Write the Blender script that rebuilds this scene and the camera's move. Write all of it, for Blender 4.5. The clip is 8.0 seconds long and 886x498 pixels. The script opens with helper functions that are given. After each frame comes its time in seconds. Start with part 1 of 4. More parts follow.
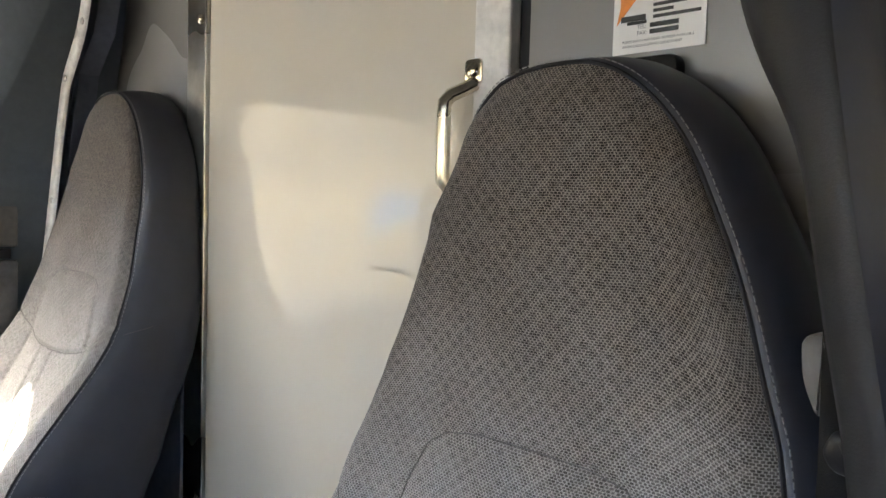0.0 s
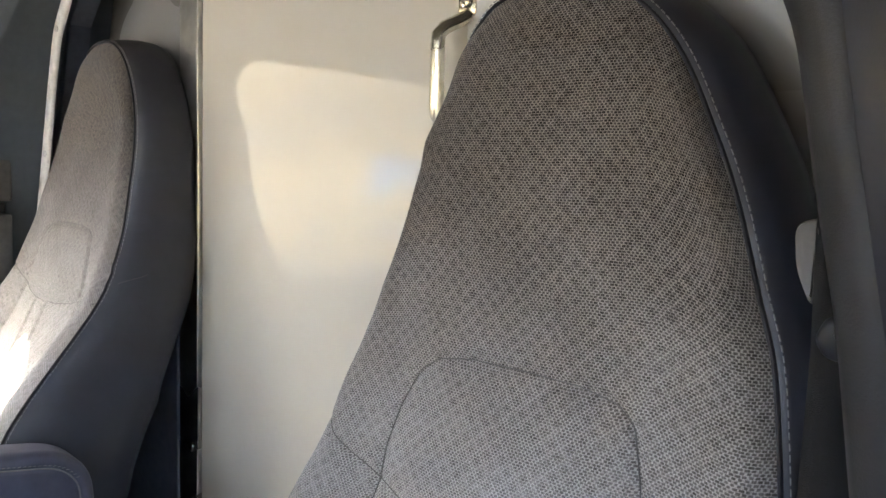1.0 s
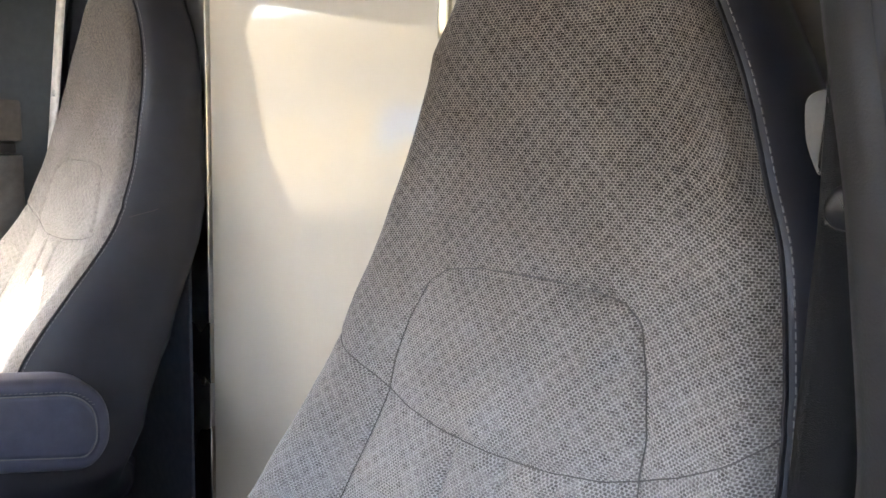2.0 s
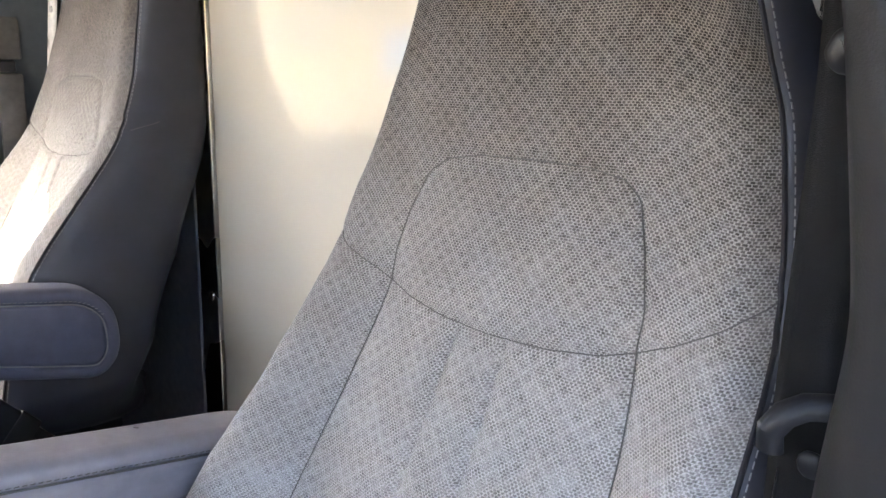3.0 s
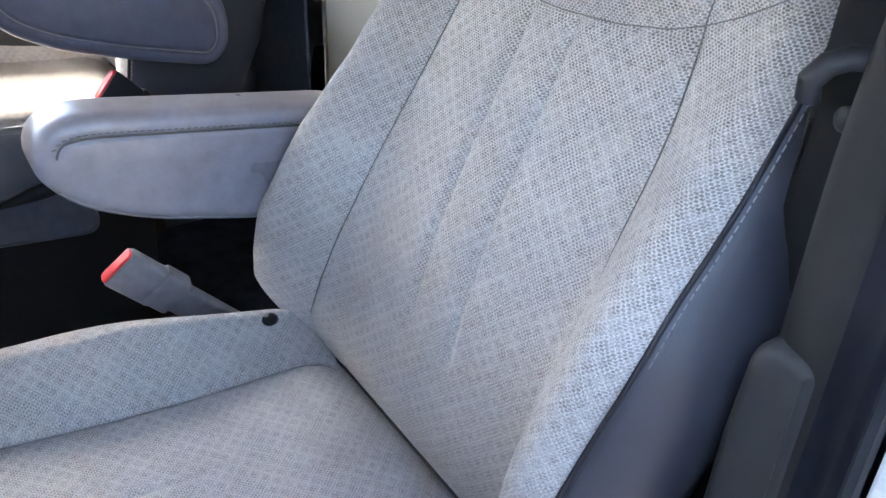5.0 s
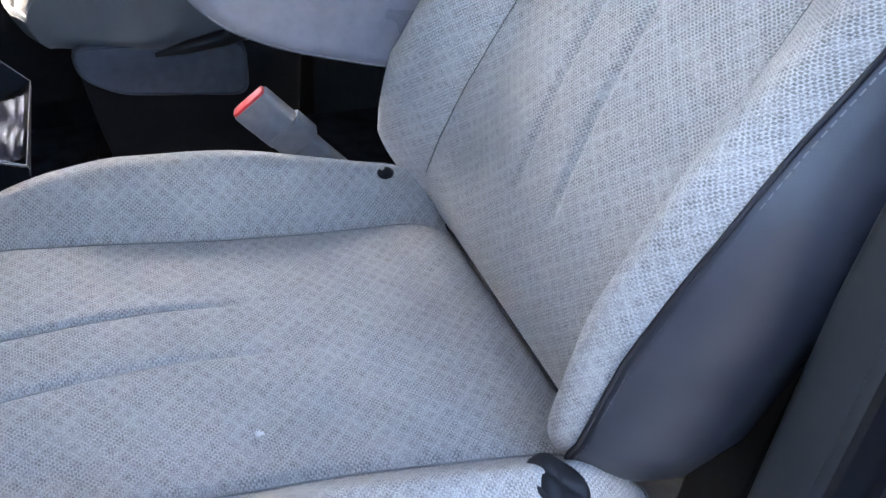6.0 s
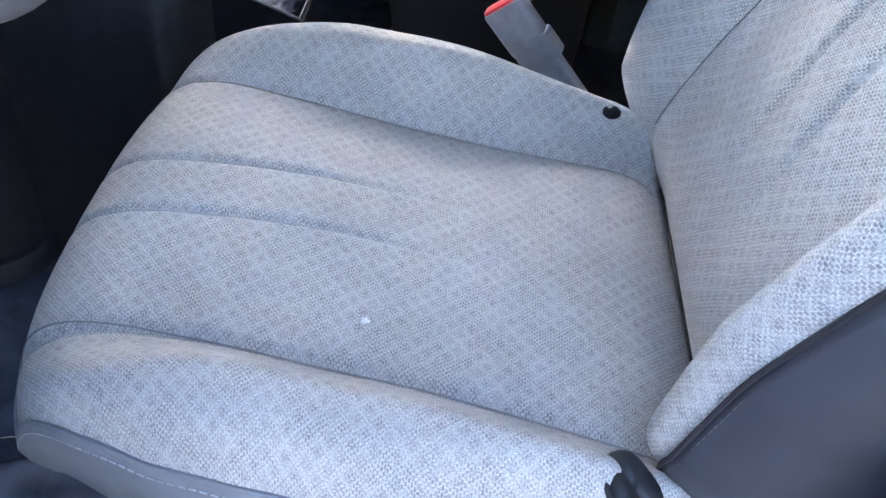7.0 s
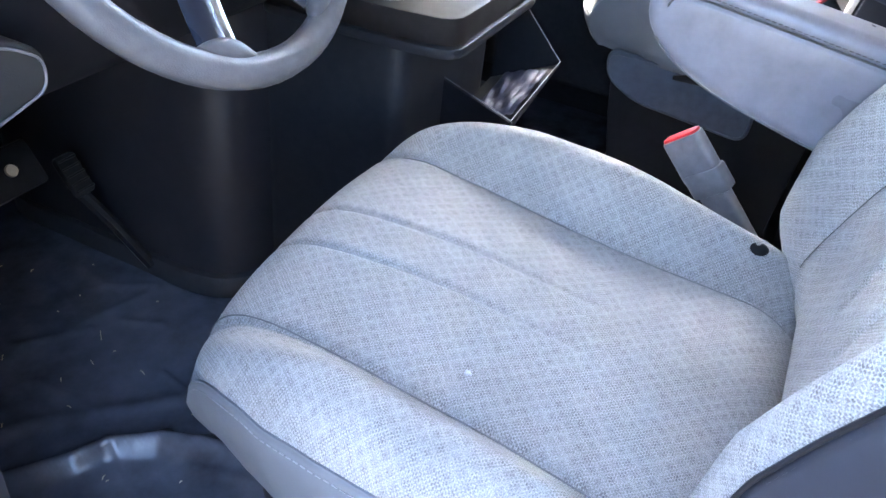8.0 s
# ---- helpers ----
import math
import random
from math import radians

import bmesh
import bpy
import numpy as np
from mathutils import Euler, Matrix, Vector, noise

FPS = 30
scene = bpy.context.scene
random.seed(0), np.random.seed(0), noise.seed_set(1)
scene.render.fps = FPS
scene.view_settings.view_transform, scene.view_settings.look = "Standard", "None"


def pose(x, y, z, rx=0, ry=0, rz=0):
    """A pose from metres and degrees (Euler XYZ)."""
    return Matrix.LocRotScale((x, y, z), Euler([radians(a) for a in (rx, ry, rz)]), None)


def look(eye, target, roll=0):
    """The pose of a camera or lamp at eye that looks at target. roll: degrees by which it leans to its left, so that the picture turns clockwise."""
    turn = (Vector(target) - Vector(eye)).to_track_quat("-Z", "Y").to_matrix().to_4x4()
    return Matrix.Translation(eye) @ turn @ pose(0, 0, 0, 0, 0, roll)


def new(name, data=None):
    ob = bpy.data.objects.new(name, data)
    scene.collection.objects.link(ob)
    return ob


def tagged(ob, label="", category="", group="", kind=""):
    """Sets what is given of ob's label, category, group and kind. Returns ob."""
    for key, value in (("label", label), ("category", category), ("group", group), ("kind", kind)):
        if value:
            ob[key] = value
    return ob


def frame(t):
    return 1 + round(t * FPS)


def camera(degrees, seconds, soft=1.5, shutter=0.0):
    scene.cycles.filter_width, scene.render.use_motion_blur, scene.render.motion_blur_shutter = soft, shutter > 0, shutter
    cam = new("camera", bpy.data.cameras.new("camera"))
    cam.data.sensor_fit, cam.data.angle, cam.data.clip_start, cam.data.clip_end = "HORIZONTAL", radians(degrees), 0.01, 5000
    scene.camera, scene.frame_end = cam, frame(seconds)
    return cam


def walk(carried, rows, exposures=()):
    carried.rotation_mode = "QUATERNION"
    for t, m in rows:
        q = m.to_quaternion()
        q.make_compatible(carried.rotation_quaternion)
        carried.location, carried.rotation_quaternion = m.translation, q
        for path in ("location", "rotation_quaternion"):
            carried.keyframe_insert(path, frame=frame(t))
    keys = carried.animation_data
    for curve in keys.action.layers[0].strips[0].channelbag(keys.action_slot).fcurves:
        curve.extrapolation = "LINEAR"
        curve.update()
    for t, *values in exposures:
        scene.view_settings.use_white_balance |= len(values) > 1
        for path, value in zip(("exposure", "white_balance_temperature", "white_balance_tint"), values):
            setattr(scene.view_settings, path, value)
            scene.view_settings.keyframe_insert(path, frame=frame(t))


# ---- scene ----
cam = camera(58.0, 8.0)
PATH = [
    (0, (-0.412, 0.668, 1.196), (1.027, -0.716, 1.082), 1.7),
    (0.5, (-0.413, 0.661, 1.175), (1.023, -0.724, 1.038), 1.6),
    (1, (-0.414, 0.659, 1.149), (1.021, -0.724, 0.977), 1.6),
    (2.5, (-0.425, 0.661, 1.082), (1.019, -0.682, 0.75), 1.1),
    (3, (-0.43, 0.658, 1.06), (1.006, -0.668, 0.639), 0.8),
    (3.5, (-0.435, 0.657, 1.039), (0.984, -0.636, 0.48), 1.3),
    (4, (-0.443, 0.659, 1.024), (0.958, -0.574, 0.305), 1.8),
    (4.5, (-0.465, 0.659, 1.017), (0.936, -0.468, 0.14), 2.1),
    (5, (-0.494, 0.663, 1.013), (0.927, -0.32, 0.006), 2.1),
    (5.2, (-0.505, 0.667, 1.016), (0.92, -0.251, -0.044), 2.3),
    (6.3, (-0.534, 0.62, 0.898), (1.009, 0.129, -0.276), 5.6),
    (6.5, (-0.523, 0.602, 0.894), (1.02, 0.231, -0.324), 6.9),
    (6.8, (-0.511, 0.565, 0.894), (1.02, 0.429, -0.386), 7.9),
    (7, (-0.513, 0.544, 0.9), (0.997, 0.565, -0.411), 7.9),
    (7.5, (-0.553, 0.478, 0.933), (0.935, 0.831, -0.356), 7.3),
    (8, (-0.586, 0.441, 0.958), (0.916, 1.052, -0.212), 7.1),
]
walk(cam, [(t, look(e, a, r)) for t, e, a, r in PATH],
     exposures=[(0.0, 3.72, 7000, 13), (1.0, 3.92, 7050, 14), (2.5, 4.18, 7250, 17), (3.5, 4.38, 7350, 17), (4.5, 4.45, 7100, 15), (5.0, 4.48, 6800, 13), (6.5, 4.6, 6550, 12), (8.0, 5.15, 6400, 12)])

# ---- light ----
SUN = Vector((1.0, 0.5, 1.38)).normalized()
world = bpy.data.worlds.new("sky")
scene.world = world
world.use_nodes = True
sky = world.node_tree.nodes.new("ShaderNodeTexSky")
sky.sky_type, sky.sun_disc = "NISHITA", False
sky.sun_elevation = math.asin(SUN.z)
sky.sun_rotation = math.atan2(SUN.x, SUN.y)
back = world.node_tree.nodes["Background"]
back.inputs["Strength"].default_value = 0.15
world.node_tree.links.new(sky.outputs[0], back.inputs[0])
sun = new("sun", bpy.data.lights.new("sun", "SUN"))
sun.data.energy, sun.data.angle, sun.data.color = 3.0, radians(0.5), (1.0, 0.93, 0.82)
sun.matrix_world = look(SUN * 10, (0, 0, 0))


# ---- materials ----
def shader(name, color, rough, metal=0.0, spec=0.5):
    m = bpy.data.materials.new(name)
    m.use_nodes = True
    b = m.node_tree.nodes["Principled BSDF"]
    b.inputs["Base Color"].default_value = (*color, 1)
    b.inputs["Roughness"].default_value = rough
    b.inputs["Metallic"].default_value = metal
    b.inputs["Specular IOR Level"].default_value = spec
    return m, m.node_tree, b


def node(nt, kind, **values):
    n = nt.nodes.new(kind)
    for k, v in values.items():
        n.inputs[k.replace("_", " ")].default_value = v
    return n


def grain(nt, b, color, scale=60.0, amount=0.25, bump=0.15, bump_scale=400.0, rough=None, wear=0.12, dist=0.0006):
    """Colour variation at two scales, uneven gloss and a fine relief."""
    co = nt.nodes.new("ShaderNodeTexCoord")
    n1 = node(nt, "ShaderNodeTexNoise", Scale=scale, Detail=6.0, Roughness=0.6)
    n2 = node(nt, "ShaderNodeTexNoise", Scale=scale * 0.12, Detail=3.0)
    n3 = node(nt, "ShaderNodeTexNoise", Scale=bump_scale, Detail=3.0)
    for n in (n1, n2, n3):
        nt.links.new(co.outputs["Object"], n.inputs["Vector"])
    add = nt.nodes.new("ShaderNodeMath")
    add.operation = "ADD"
    nt.links.new(n1.outputs["Fac"], add.inputs[0])
    nt.links.new(n2.outputs["Fac"], add.inputs[1])
    ramp = nt.nodes.new("ShaderNodeValToRGB")
    e = ramp.color_ramp.elements
    e[0].position, e[1].position = 0.35, 0.65
    e[0].color = (*[c * (1 - amount) for c in color], 1)
    e[1].color = (*[min(1, c * (1 + amount)) for c in color], 1)
    half = node(nt, "ShaderNodeMath")
    half.operation = "MULTIPLY"
    half.inputs[1].default_value = 0.5
    nt.links.new(add.outputs[0], half.inputs[0])
    nt.links.new(half.outputs[0], ramp.inputs[0])
    nt.links.new(ramp.outputs[0], b.inputs["Base Color"])
    if rough is not None:
        mr = nt.nodes.new("ShaderNodeMapRange")
        mr.inputs["From Min"].default_value, mr.inputs["From Max"].default_value = 0.3, 0.7
        mr.inputs["To Min"].default_value, mr.inputs["To Max"].default_value = max(0.02, rough - wear), min(1, rough + wear)
        nt.links.new(n2.outputs["Fac"], mr.inputs["Value"])
        nt.links.new(mr.outputs[0], b.inputs["Roughness"])
    bp = node(nt, "ShaderNodeBump", Strength=bump, Distance=dist)
    nt.links.new(n3.outputs["Fac"], bp.inputs["Height"])
    nt.links.new(bp.outputs[0], b.inputs["Normal"])
    return bp


def simple(name, color, rough, metal=0.0, **kw):
    m, nt, b = shader(name, color, rough, metal)
    grain(nt, b, color, rough=rough, **kw)
    return m


def woven(name):
    """Upholstery cloth: dark weft dashes between pale warp with loose diamonds in the weave."""
    m, nt, b = shader(name, (0.3, 0.28, 0.25), 0.9, spec=0.2)
    L = nt.links
    uv = nt.nodes.new("ShaderNodeUVMap")

    def op(kind, a, c=None):
        n = nt.nodes.new("ShaderNodeMath")
        n.operation = kind
        for k, x in enumerate((a, c)):
            if x is None:
                continue
            if isinstance(x, float):
                n.inputs[k].default_value = x
            else:
                L.new(x, n.inputs[k])
        return n.outputs[0]

    def step(x, lo, hi):
        n = node(nt, "ShaderNodeMapRange")
        n.interpolation_type = "SMOOTHSTEP"
        L.new(x, n.inputs["Value"])
        n.inputs["From Min"].default_value, n.inputs["From Max"].default_value = lo, hi
        return n.outputs[0]

    def noise(scale, detail=3.0, rough=0.5):
        n = node(nt, "ShaderNodeTexNoise", Scale=scale, Detail=detail, Roughness=rough)
        L.new(uv.outputs[0], n.inputs["Vector"])
        return n

    def chance(a, c, seed):
        k = nt.nodes.new("ShaderNodeCombineXYZ")
        L.new(a, k.inputs[0])
        L.new(c, k.inputs[1])
        k.inputs[2].default_value = seed
        w = nt.nodes.new("ShaderNodeTexWhiteNoise")
        w.noise_dimensions = "3D"
        L.new(k.outputs[0], w.inputs["Vector"])
        return w.outputs["Value"]

    def tinted(a, factor):
        n = nt.nodes.new("ShaderNodeMix")
        n.data_type, n.blend_type = "RGBA", "MULTIPLY"
        n.inputs["Factor"].default_value = 1.0
        L.new(a, n.inputs["A"])
        L.new(factor, n.inputs["B"])
        return n.outputs["Result"]

    # the cloth is pulled a little askew everywhere
    shift = nt.nodes.new("ShaderNodeVectorMath")
    shift.operation = "MULTIPLY_ADD"
    L.new(noise(60.0).outputs["Color"], shift.inputs[0])
    shift.inputs[1].default_value = (0.0030, 0.0024, 0)
    L.new(uv.outputs[0], shift.inputs[2])
    bent = nt.nodes.new("ShaderNodeSeparateXYZ")
    L.new(shift.outputs[0], bent.inputs[0])
    u, v = bent.outputs[0], bent.outputs[1]
    plain = nt.nodes.new("ShaderNodeSeparateXYZ")
    L.new(uv.outputs[0], plain.inputs[0])
    sv = plain.outputs[1]
    rows = op("DIVIDE", v, 0.0022)
    row = op("FLOOR", rows)
    cols = op("ADD", op("DIVIDE", u, 0.0041), op("ADD", op("MULTIPLY", row, 0.5), op("MULTIPLY", chance(row, row, 2.0), 0.16)))
    # loose diamonds: pale on their edges, long dark dashes inside
    dia = op("ABSOLUTE", op("SUBTRACT", op("ADD", op("DIVIDE", op("PINGPONG", u, 0.0085), 0.0085), op("DIVIDE", op("PINGPONG", v, 0.0080), 0.0080)), 1.0))
    patch = noise(35.0, 4.0).outputs["Fac"]
    loose = noise(110.0, 2.0).outputs["Fac"]
    inside = op("MULTIPLY", step(op("ADD", dia, op("MULTIPLY", op("SUBTRACT", loose, 0.5), 1.5)), 0.02, 0.70), step(patch, 0.22, 0.55))
    # wear mask; also carries painted light: shaded upper back, lit below
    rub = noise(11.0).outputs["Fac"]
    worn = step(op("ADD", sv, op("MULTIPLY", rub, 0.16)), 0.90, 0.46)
    fine = noise(900.0, 3.0, 0.7).outputs["Fac"]
    cell = op("FLOOR", cols)
    # dashes vary in length
    grow = op("SUBTRACT", op("MULTIPLY", op("SUBTRACT", chance(cell, row, 5.0), 0.5), 0.14), op("MULTIPLY", inside, 0.045))
    grow = op("ADD", grow, op("MULTIPLY", worn, 0.04))
    in_row = step(op("ABSOLUTE", op("SUBTRACT", op("FRACT", rows), 0.5)), 0.47, 0.28)
    in_cell = step(op("ADD", op("ABSOLUTE", op("SUBTRACT", op("FRACT", cols), 0.5)), grow), 0.41, 0.29)
    hole = op("MULTIPLY", in_row, in_cell)
    hole = op("MULTIPLY", hole, op("ADD", 0.82, op("MULTIPLY", inside, 0.18)))
    # fluff over the worn parts hides the dashes in patches
    cover = op("MULTIPLY", worn, op("ADD", 0.24, op("MULTIPLY", step(op("ADD", op("MULTIPLY", patch, 0.5), op("MULTIPLY", loose, 0.5)), 0.38, 0.64), 0.46)))
    cover = op("MINIMUM", op("ADD", cover, op("MULTIPLY", step(sv, 0.50, 0.08), 0.24)), 0.9)
    hole = op("MULTIPLY", hole, op("SUBTRACT", 1.0, cover))
    ridge = op("MULTIPLY", op("COSINE", op("MULTIPLY", cols, 6.2832)), op("SUBTRACT", 1.0, in_row))
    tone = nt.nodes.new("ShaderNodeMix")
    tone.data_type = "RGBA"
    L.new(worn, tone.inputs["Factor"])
    tone.inputs["A"].default_value = CLOTH_UP_SHADED
    tone.inputs["B"].default_value = CLOTH_WORN_LIT
    fr = nt.nodes.new("ShaderNodeMapRange")
    for k, val in (("From Min", 0.36), ("From Max", 0.64), ("To Min", 0.60), ("To Max", 1.42)):
        fr.inputs[k].default_value = val
    L.new(op("SUBTRACT", fine, op("MULTIPLY", op("SUBTRACT", inside, 0.5), 0.05)), fr.inputs["Value"])
    thread = tinted(tone.outputs["Result"], fr.outputs[0])
    mix = nt.nodes.new("ShaderNodeMix")
    mix.data_type = "RGBA"
    mix.clamp_factor = True
    L.new(hole, mix.inputs["Factor"])
    L.new(thread, mix.inputs["A"])
    mix.inputs["B"].default_value = (0.016, 0.0125, 0.0100, 1)
    sr = nt.nodes.new("ShaderNodeMapRange")
    for k, val in (("From Min", 0.3), ("From Max", 0.75), ("To Min", 1.06), ("To Max", 0.85)):
        sr.inputs[k].default_value = val
    L.new(noise(7.0, 5.0, 0.65).outputs["Fac"], sr.inputs["Value"])
    L.new(tinted(mix.outputs["Result"], sr.outputs[0]), b.inputs["Base Color"])
    b.inputs["Sheen Weight"].default_value = 0.08
    b.inputs["Sheen Roughness"].default_value = 0.5
    hgt = op("ADD", op("MULTIPLY", hole, -0.8), op("ADD", op("MULTIPLY", inside, -0.35), op("ADD", op("MULTIPLY", fine, 0.4), op("MULTIPLY", ridge, 0.25))))
    bp = node(nt, "ShaderNodeBump", Strength=0.45, Distance=0.0009)
    L.new(hgt, bp.inputs["Height"])
    L.new(bp.outputs[0], b.inputs["Normal"])
    return m


# part wear, part light: upper back toned as shaded, lower as lit
CLOTH_UP_SHADED, CLOTH_WORN_LIT = (0.205, 0.176, 0.151, 1), (0.400, 0.378, 0.360, 1)
CLOTH = woven("woven_cloth")
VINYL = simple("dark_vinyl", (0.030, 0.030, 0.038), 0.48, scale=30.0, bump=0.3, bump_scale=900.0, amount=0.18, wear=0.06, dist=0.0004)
# one arm vinyl in two tones: driver's as lit, passenger's as shaded
ARM_LIT = simple("lit_arm_vinyl", (0.235, 0.222, 0.246), 0.34, scale=40.0, bump=0.25, bump_scale=900.0, amount=0.2, dist=0.0004)
ARM_SHADED = simple("shaded_arm_vinyl", (0.075, 0.078, 0.108), 0.38, scale=40.0, bump=0.25, bump_scale=900.0, amount=0.2, dist=0.0004)
PIPING = simple("piping", (0.022, 0.021, 0.024), 0.6)
SEAM_PALE = simple("pale_seam_thread", (0.21, 0.205, 0.20), 0.9)
SEAM = simple("seam_thread", (0.10, 0.094, 0.088), 0.9)
THREAD2 = simple("grey_thread", (0.38, 0.38, 0.40), 0.8)
PLEAT_CLOTH = simple("pleat_cloth", (0.34, 0.335, 0.335), 0.9)
THREAD = simple("pale_thread", (0.22, 0.214, 0.21), 0.8)
BLACK = simple("black_plastic", (0.014, 0.014, 0.016), 0.38, bump=0.2)
DARK = simple("dark_trim", (0.022, 0.023, 0.028), 0.6, bump=0.3, bump_scale=700.0)
# near pillar's trim: shade beside the doorway put into the colour
GREY_SHADED = simple("shaded_grey_trim", (0.019, 0.018, 0.018), 0.55, bump=0.3, bump_scale=700.0, amount=0.12)
GREY2 = simple("dark_grey_trim", (0.036, 0.036, 0.036), 0.5, bump=0.3, bump_scale=700.0, amount=0.12)
# back shell's vinyl again, with light from the doorway put into the colour
SKIRT_LIT = simple("lit_skirt_vinyl", (0.185, 0.192, 0.210), 0.42, scale=20.0, bump=0.25, bump_scale=900.0, amount=0.10, dist=0.0004)
UNDER = simple("blue_grey_vinyl", (0.085, 0.099, 0.130), 0.4, bump=0.25, bump_scale=900.0, dist=0.0004)
KICK = simple("blue_grey_lining", (0.170, 0.182, 0.225), 0.5, bump=0.25, bump_scale=900.0, dist=0.0004)
DASH = simple("dash_plastic", (0.011, 0.011, 0.014), 0.55, bump=0.3, bump_scale=700.0)
BUCKLE = simple("grey_plastic", (0.18, 0.175, 0.185), 0.35, bump=0.1)
PALE = simple("pale_plastic", (0.095, 0.090, 0.084), 0.5, bump=0.1)
RED = simple("red_plastic", (0.62, 0.03, 0.035), 0.35, bump=0.05, amount=0.1)
STEEL = simple("brushed_steel", (0.52, 0.51, 0.49), 0.30, 1.0, scale=25.0, bump=0.08)
ZINC = simple("plated_steel", (0.62, 0.58, 0.47), 0.24, 1.0, scale=80.0, bump=0.1)
ALLOY = simple("painted_strip", (0.62, 0.60, 0.56), 0.35, bump=0.1)
GLOSS = simple("gloss_panel", (0.62, 0.57, 0.48), 0.60, scale=6.0, amount=0.03, bump=0.05, bump_scale=9.0, wear=0.04, dist=0.002)
GLOSS.node_tree.nodes["Principled BSDF"].inputs["Coat Weight"].default_value = 0.6
GLOSS.node_tree.nodes["Principled BSDF"].inputs["Coat Roughness"].default_value = 0.05
GLOSS.node_tree.nodes["Principled BSDF"].inputs["Specular IOR Level"].default_value = 0.03
PANEL = simple("grey_panel", (0.27, 0.262, 0.25), 0.28, scale=8.0, amount=0.05, bump=0.06, bump_scale=12.0, wear=0.06, dist=0.002)
MAT = simple("rubber_mat", (0.080, 0.086, 0.110), 0.19, scale=18.0, amount=0.5, bump=0.35, bump_scale=70.0, wear=0.12, dist=0.001)
WEB = simple("webbing", (0.007, 0.0062, 0.0062), 0.75, bump=0.6, bump_scale=1200.0)
HEAD = simple("headliner", (0.20, 0.195, 0.19), 0.9, bump=0.4, bump_scale=500.0)
WHEEL = simple("wheel_vinyl", (0.12, 0.115, 0.12), 0.42, bump=0.3, bump_scale=700.0)
CONSOLE = simple("console_plastic", (0.020, 0.021, 0.025), 0.42, bump=0.3, bump_scale=800.0)
PAPER = simple("sticker_paper", (0.78, 0.76, 0.72), 0.4, bump=0.02, amount=0.03)
INK = simple("ink", (0.03, 0.03, 0.03), 0.5)
ORANGE = simple("orange_ink", (0.75, 0.25, 0.04), 0.5)
LINT = simple("lint_fluff", (0.62, 0.62, 0.62), 0.9)
STRAW = simple("straw", (0.55, 0.47, 0.33), 0.8)
GROUND = simple("concrete", (0.13, 0.125, 0.115), 0.9, scale=1.5, bump=0.4, bump_scale=40.0, dist=0.004)
PAINT = simple("white_body_paint", (0.7, 0.7, 0.7), 0.3)
COVER = simple("cover_plastic", (0.014, 0.014, 0.019), 0.48, bump=0.3, bump_scale=800.0)
BROWN = simple("brown_grey_trim", (0.016, 0.014, 0.014), 0.55, bump=0.2)
SPOKE = simple("spoke_vinyl", (0.022, 0.025, 0.038), 0.28, bump=0.1)
MIRROR = shader("mirror_silver", (0.9, 0.92, 0.95), 0.02, 1.0)[0]
GLASS, gnt, gb = shader("clear_glass", (0.97, 1.0, 0.98), 0.0)
gb.inputs["Transmission Weight"].default_value, gb.inputs["IOR"].default_value = 1.0, 1.45
FOIL = simple("plastic_film", (0.022, 0.025, 0.050), 0.36, scale=40.0)

VINYL.node_tree.nodes["Principled BSDF"].inputs["Specular IOR Level"].default_value = 0.6
for m in (WEB, GREY_SHADED, GREY2, DARK, BLACK, DASH, CONSOLE, PALE, PIPING, BROWN, FOIL):
    m.node_tree.nodes["Principled BSDF"].inputs["Specular IOR Level"].default_value = 0.22


# ---- mesh tools ----
def smooth(x):
    x = np.clip(x, 0, 1)
    return x * x * (3 - 2 * x)


def finish(me, mat, shade=True):
    me.materials.append(mat)
    if shade:
        me.shade_smooth()
    return me


def put(name, me, parent=None, label="", origin=None):
    ob = new(name, me)
    if parent is not None:
        ob.parent = parent
    if origin is not None:
        ob.location = origin
    if label:
        ob["label"] = label
    return ob


def part(name, bm, mat, parent=None, label="", shade=True, origin=None):
    me = bpy.data.meshes.new(name)
    bm.to_mesh(me)
    bm.free()
    finish(me, mat, shade)
    if shade:
        me.set_sharp_from_angle(angle=radians(38))
    return put(name, me, parent, label, origin)


def thing(name, at, label, category, group="", kind=""):
    ob = new(name)
    ob.empty_display_size = 0.05
    ob.location = at
    return tagged(ob, label, category, group, kind)


def sheet(name, P, UV=None, wrap=False):
    """A mesh from a grid of points (rows, columns, 3)."""
    nv, nu = P.shape[:2]
    idx = np.arange(nv * nu).reshape(nv, nu)
    nxt = np.roll(idx, -1, axis=1) if wrap else None
    a = idx if wrap else idx[:, :-1]
    b = nxt if wrap else idx[:, 1:]
    q = np.stack([a[:-1], b[:-1], b[1:], a[1:]], -1).reshape(-1, 4)
    me = bpy.data.meshes.new(name)
    me.from_pydata(P.reshape(-1, 3).tolist(), [], q.tolist())
    if UV is not None:
        lay = me.uv_layers.new(name="UVMap")
        flat = UV.reshape(-1, 2)[q.reshape(-1)]
        lay.data.foreach_set("uv", flat.astype(np.float32).ravel())
    me.update()
    return me


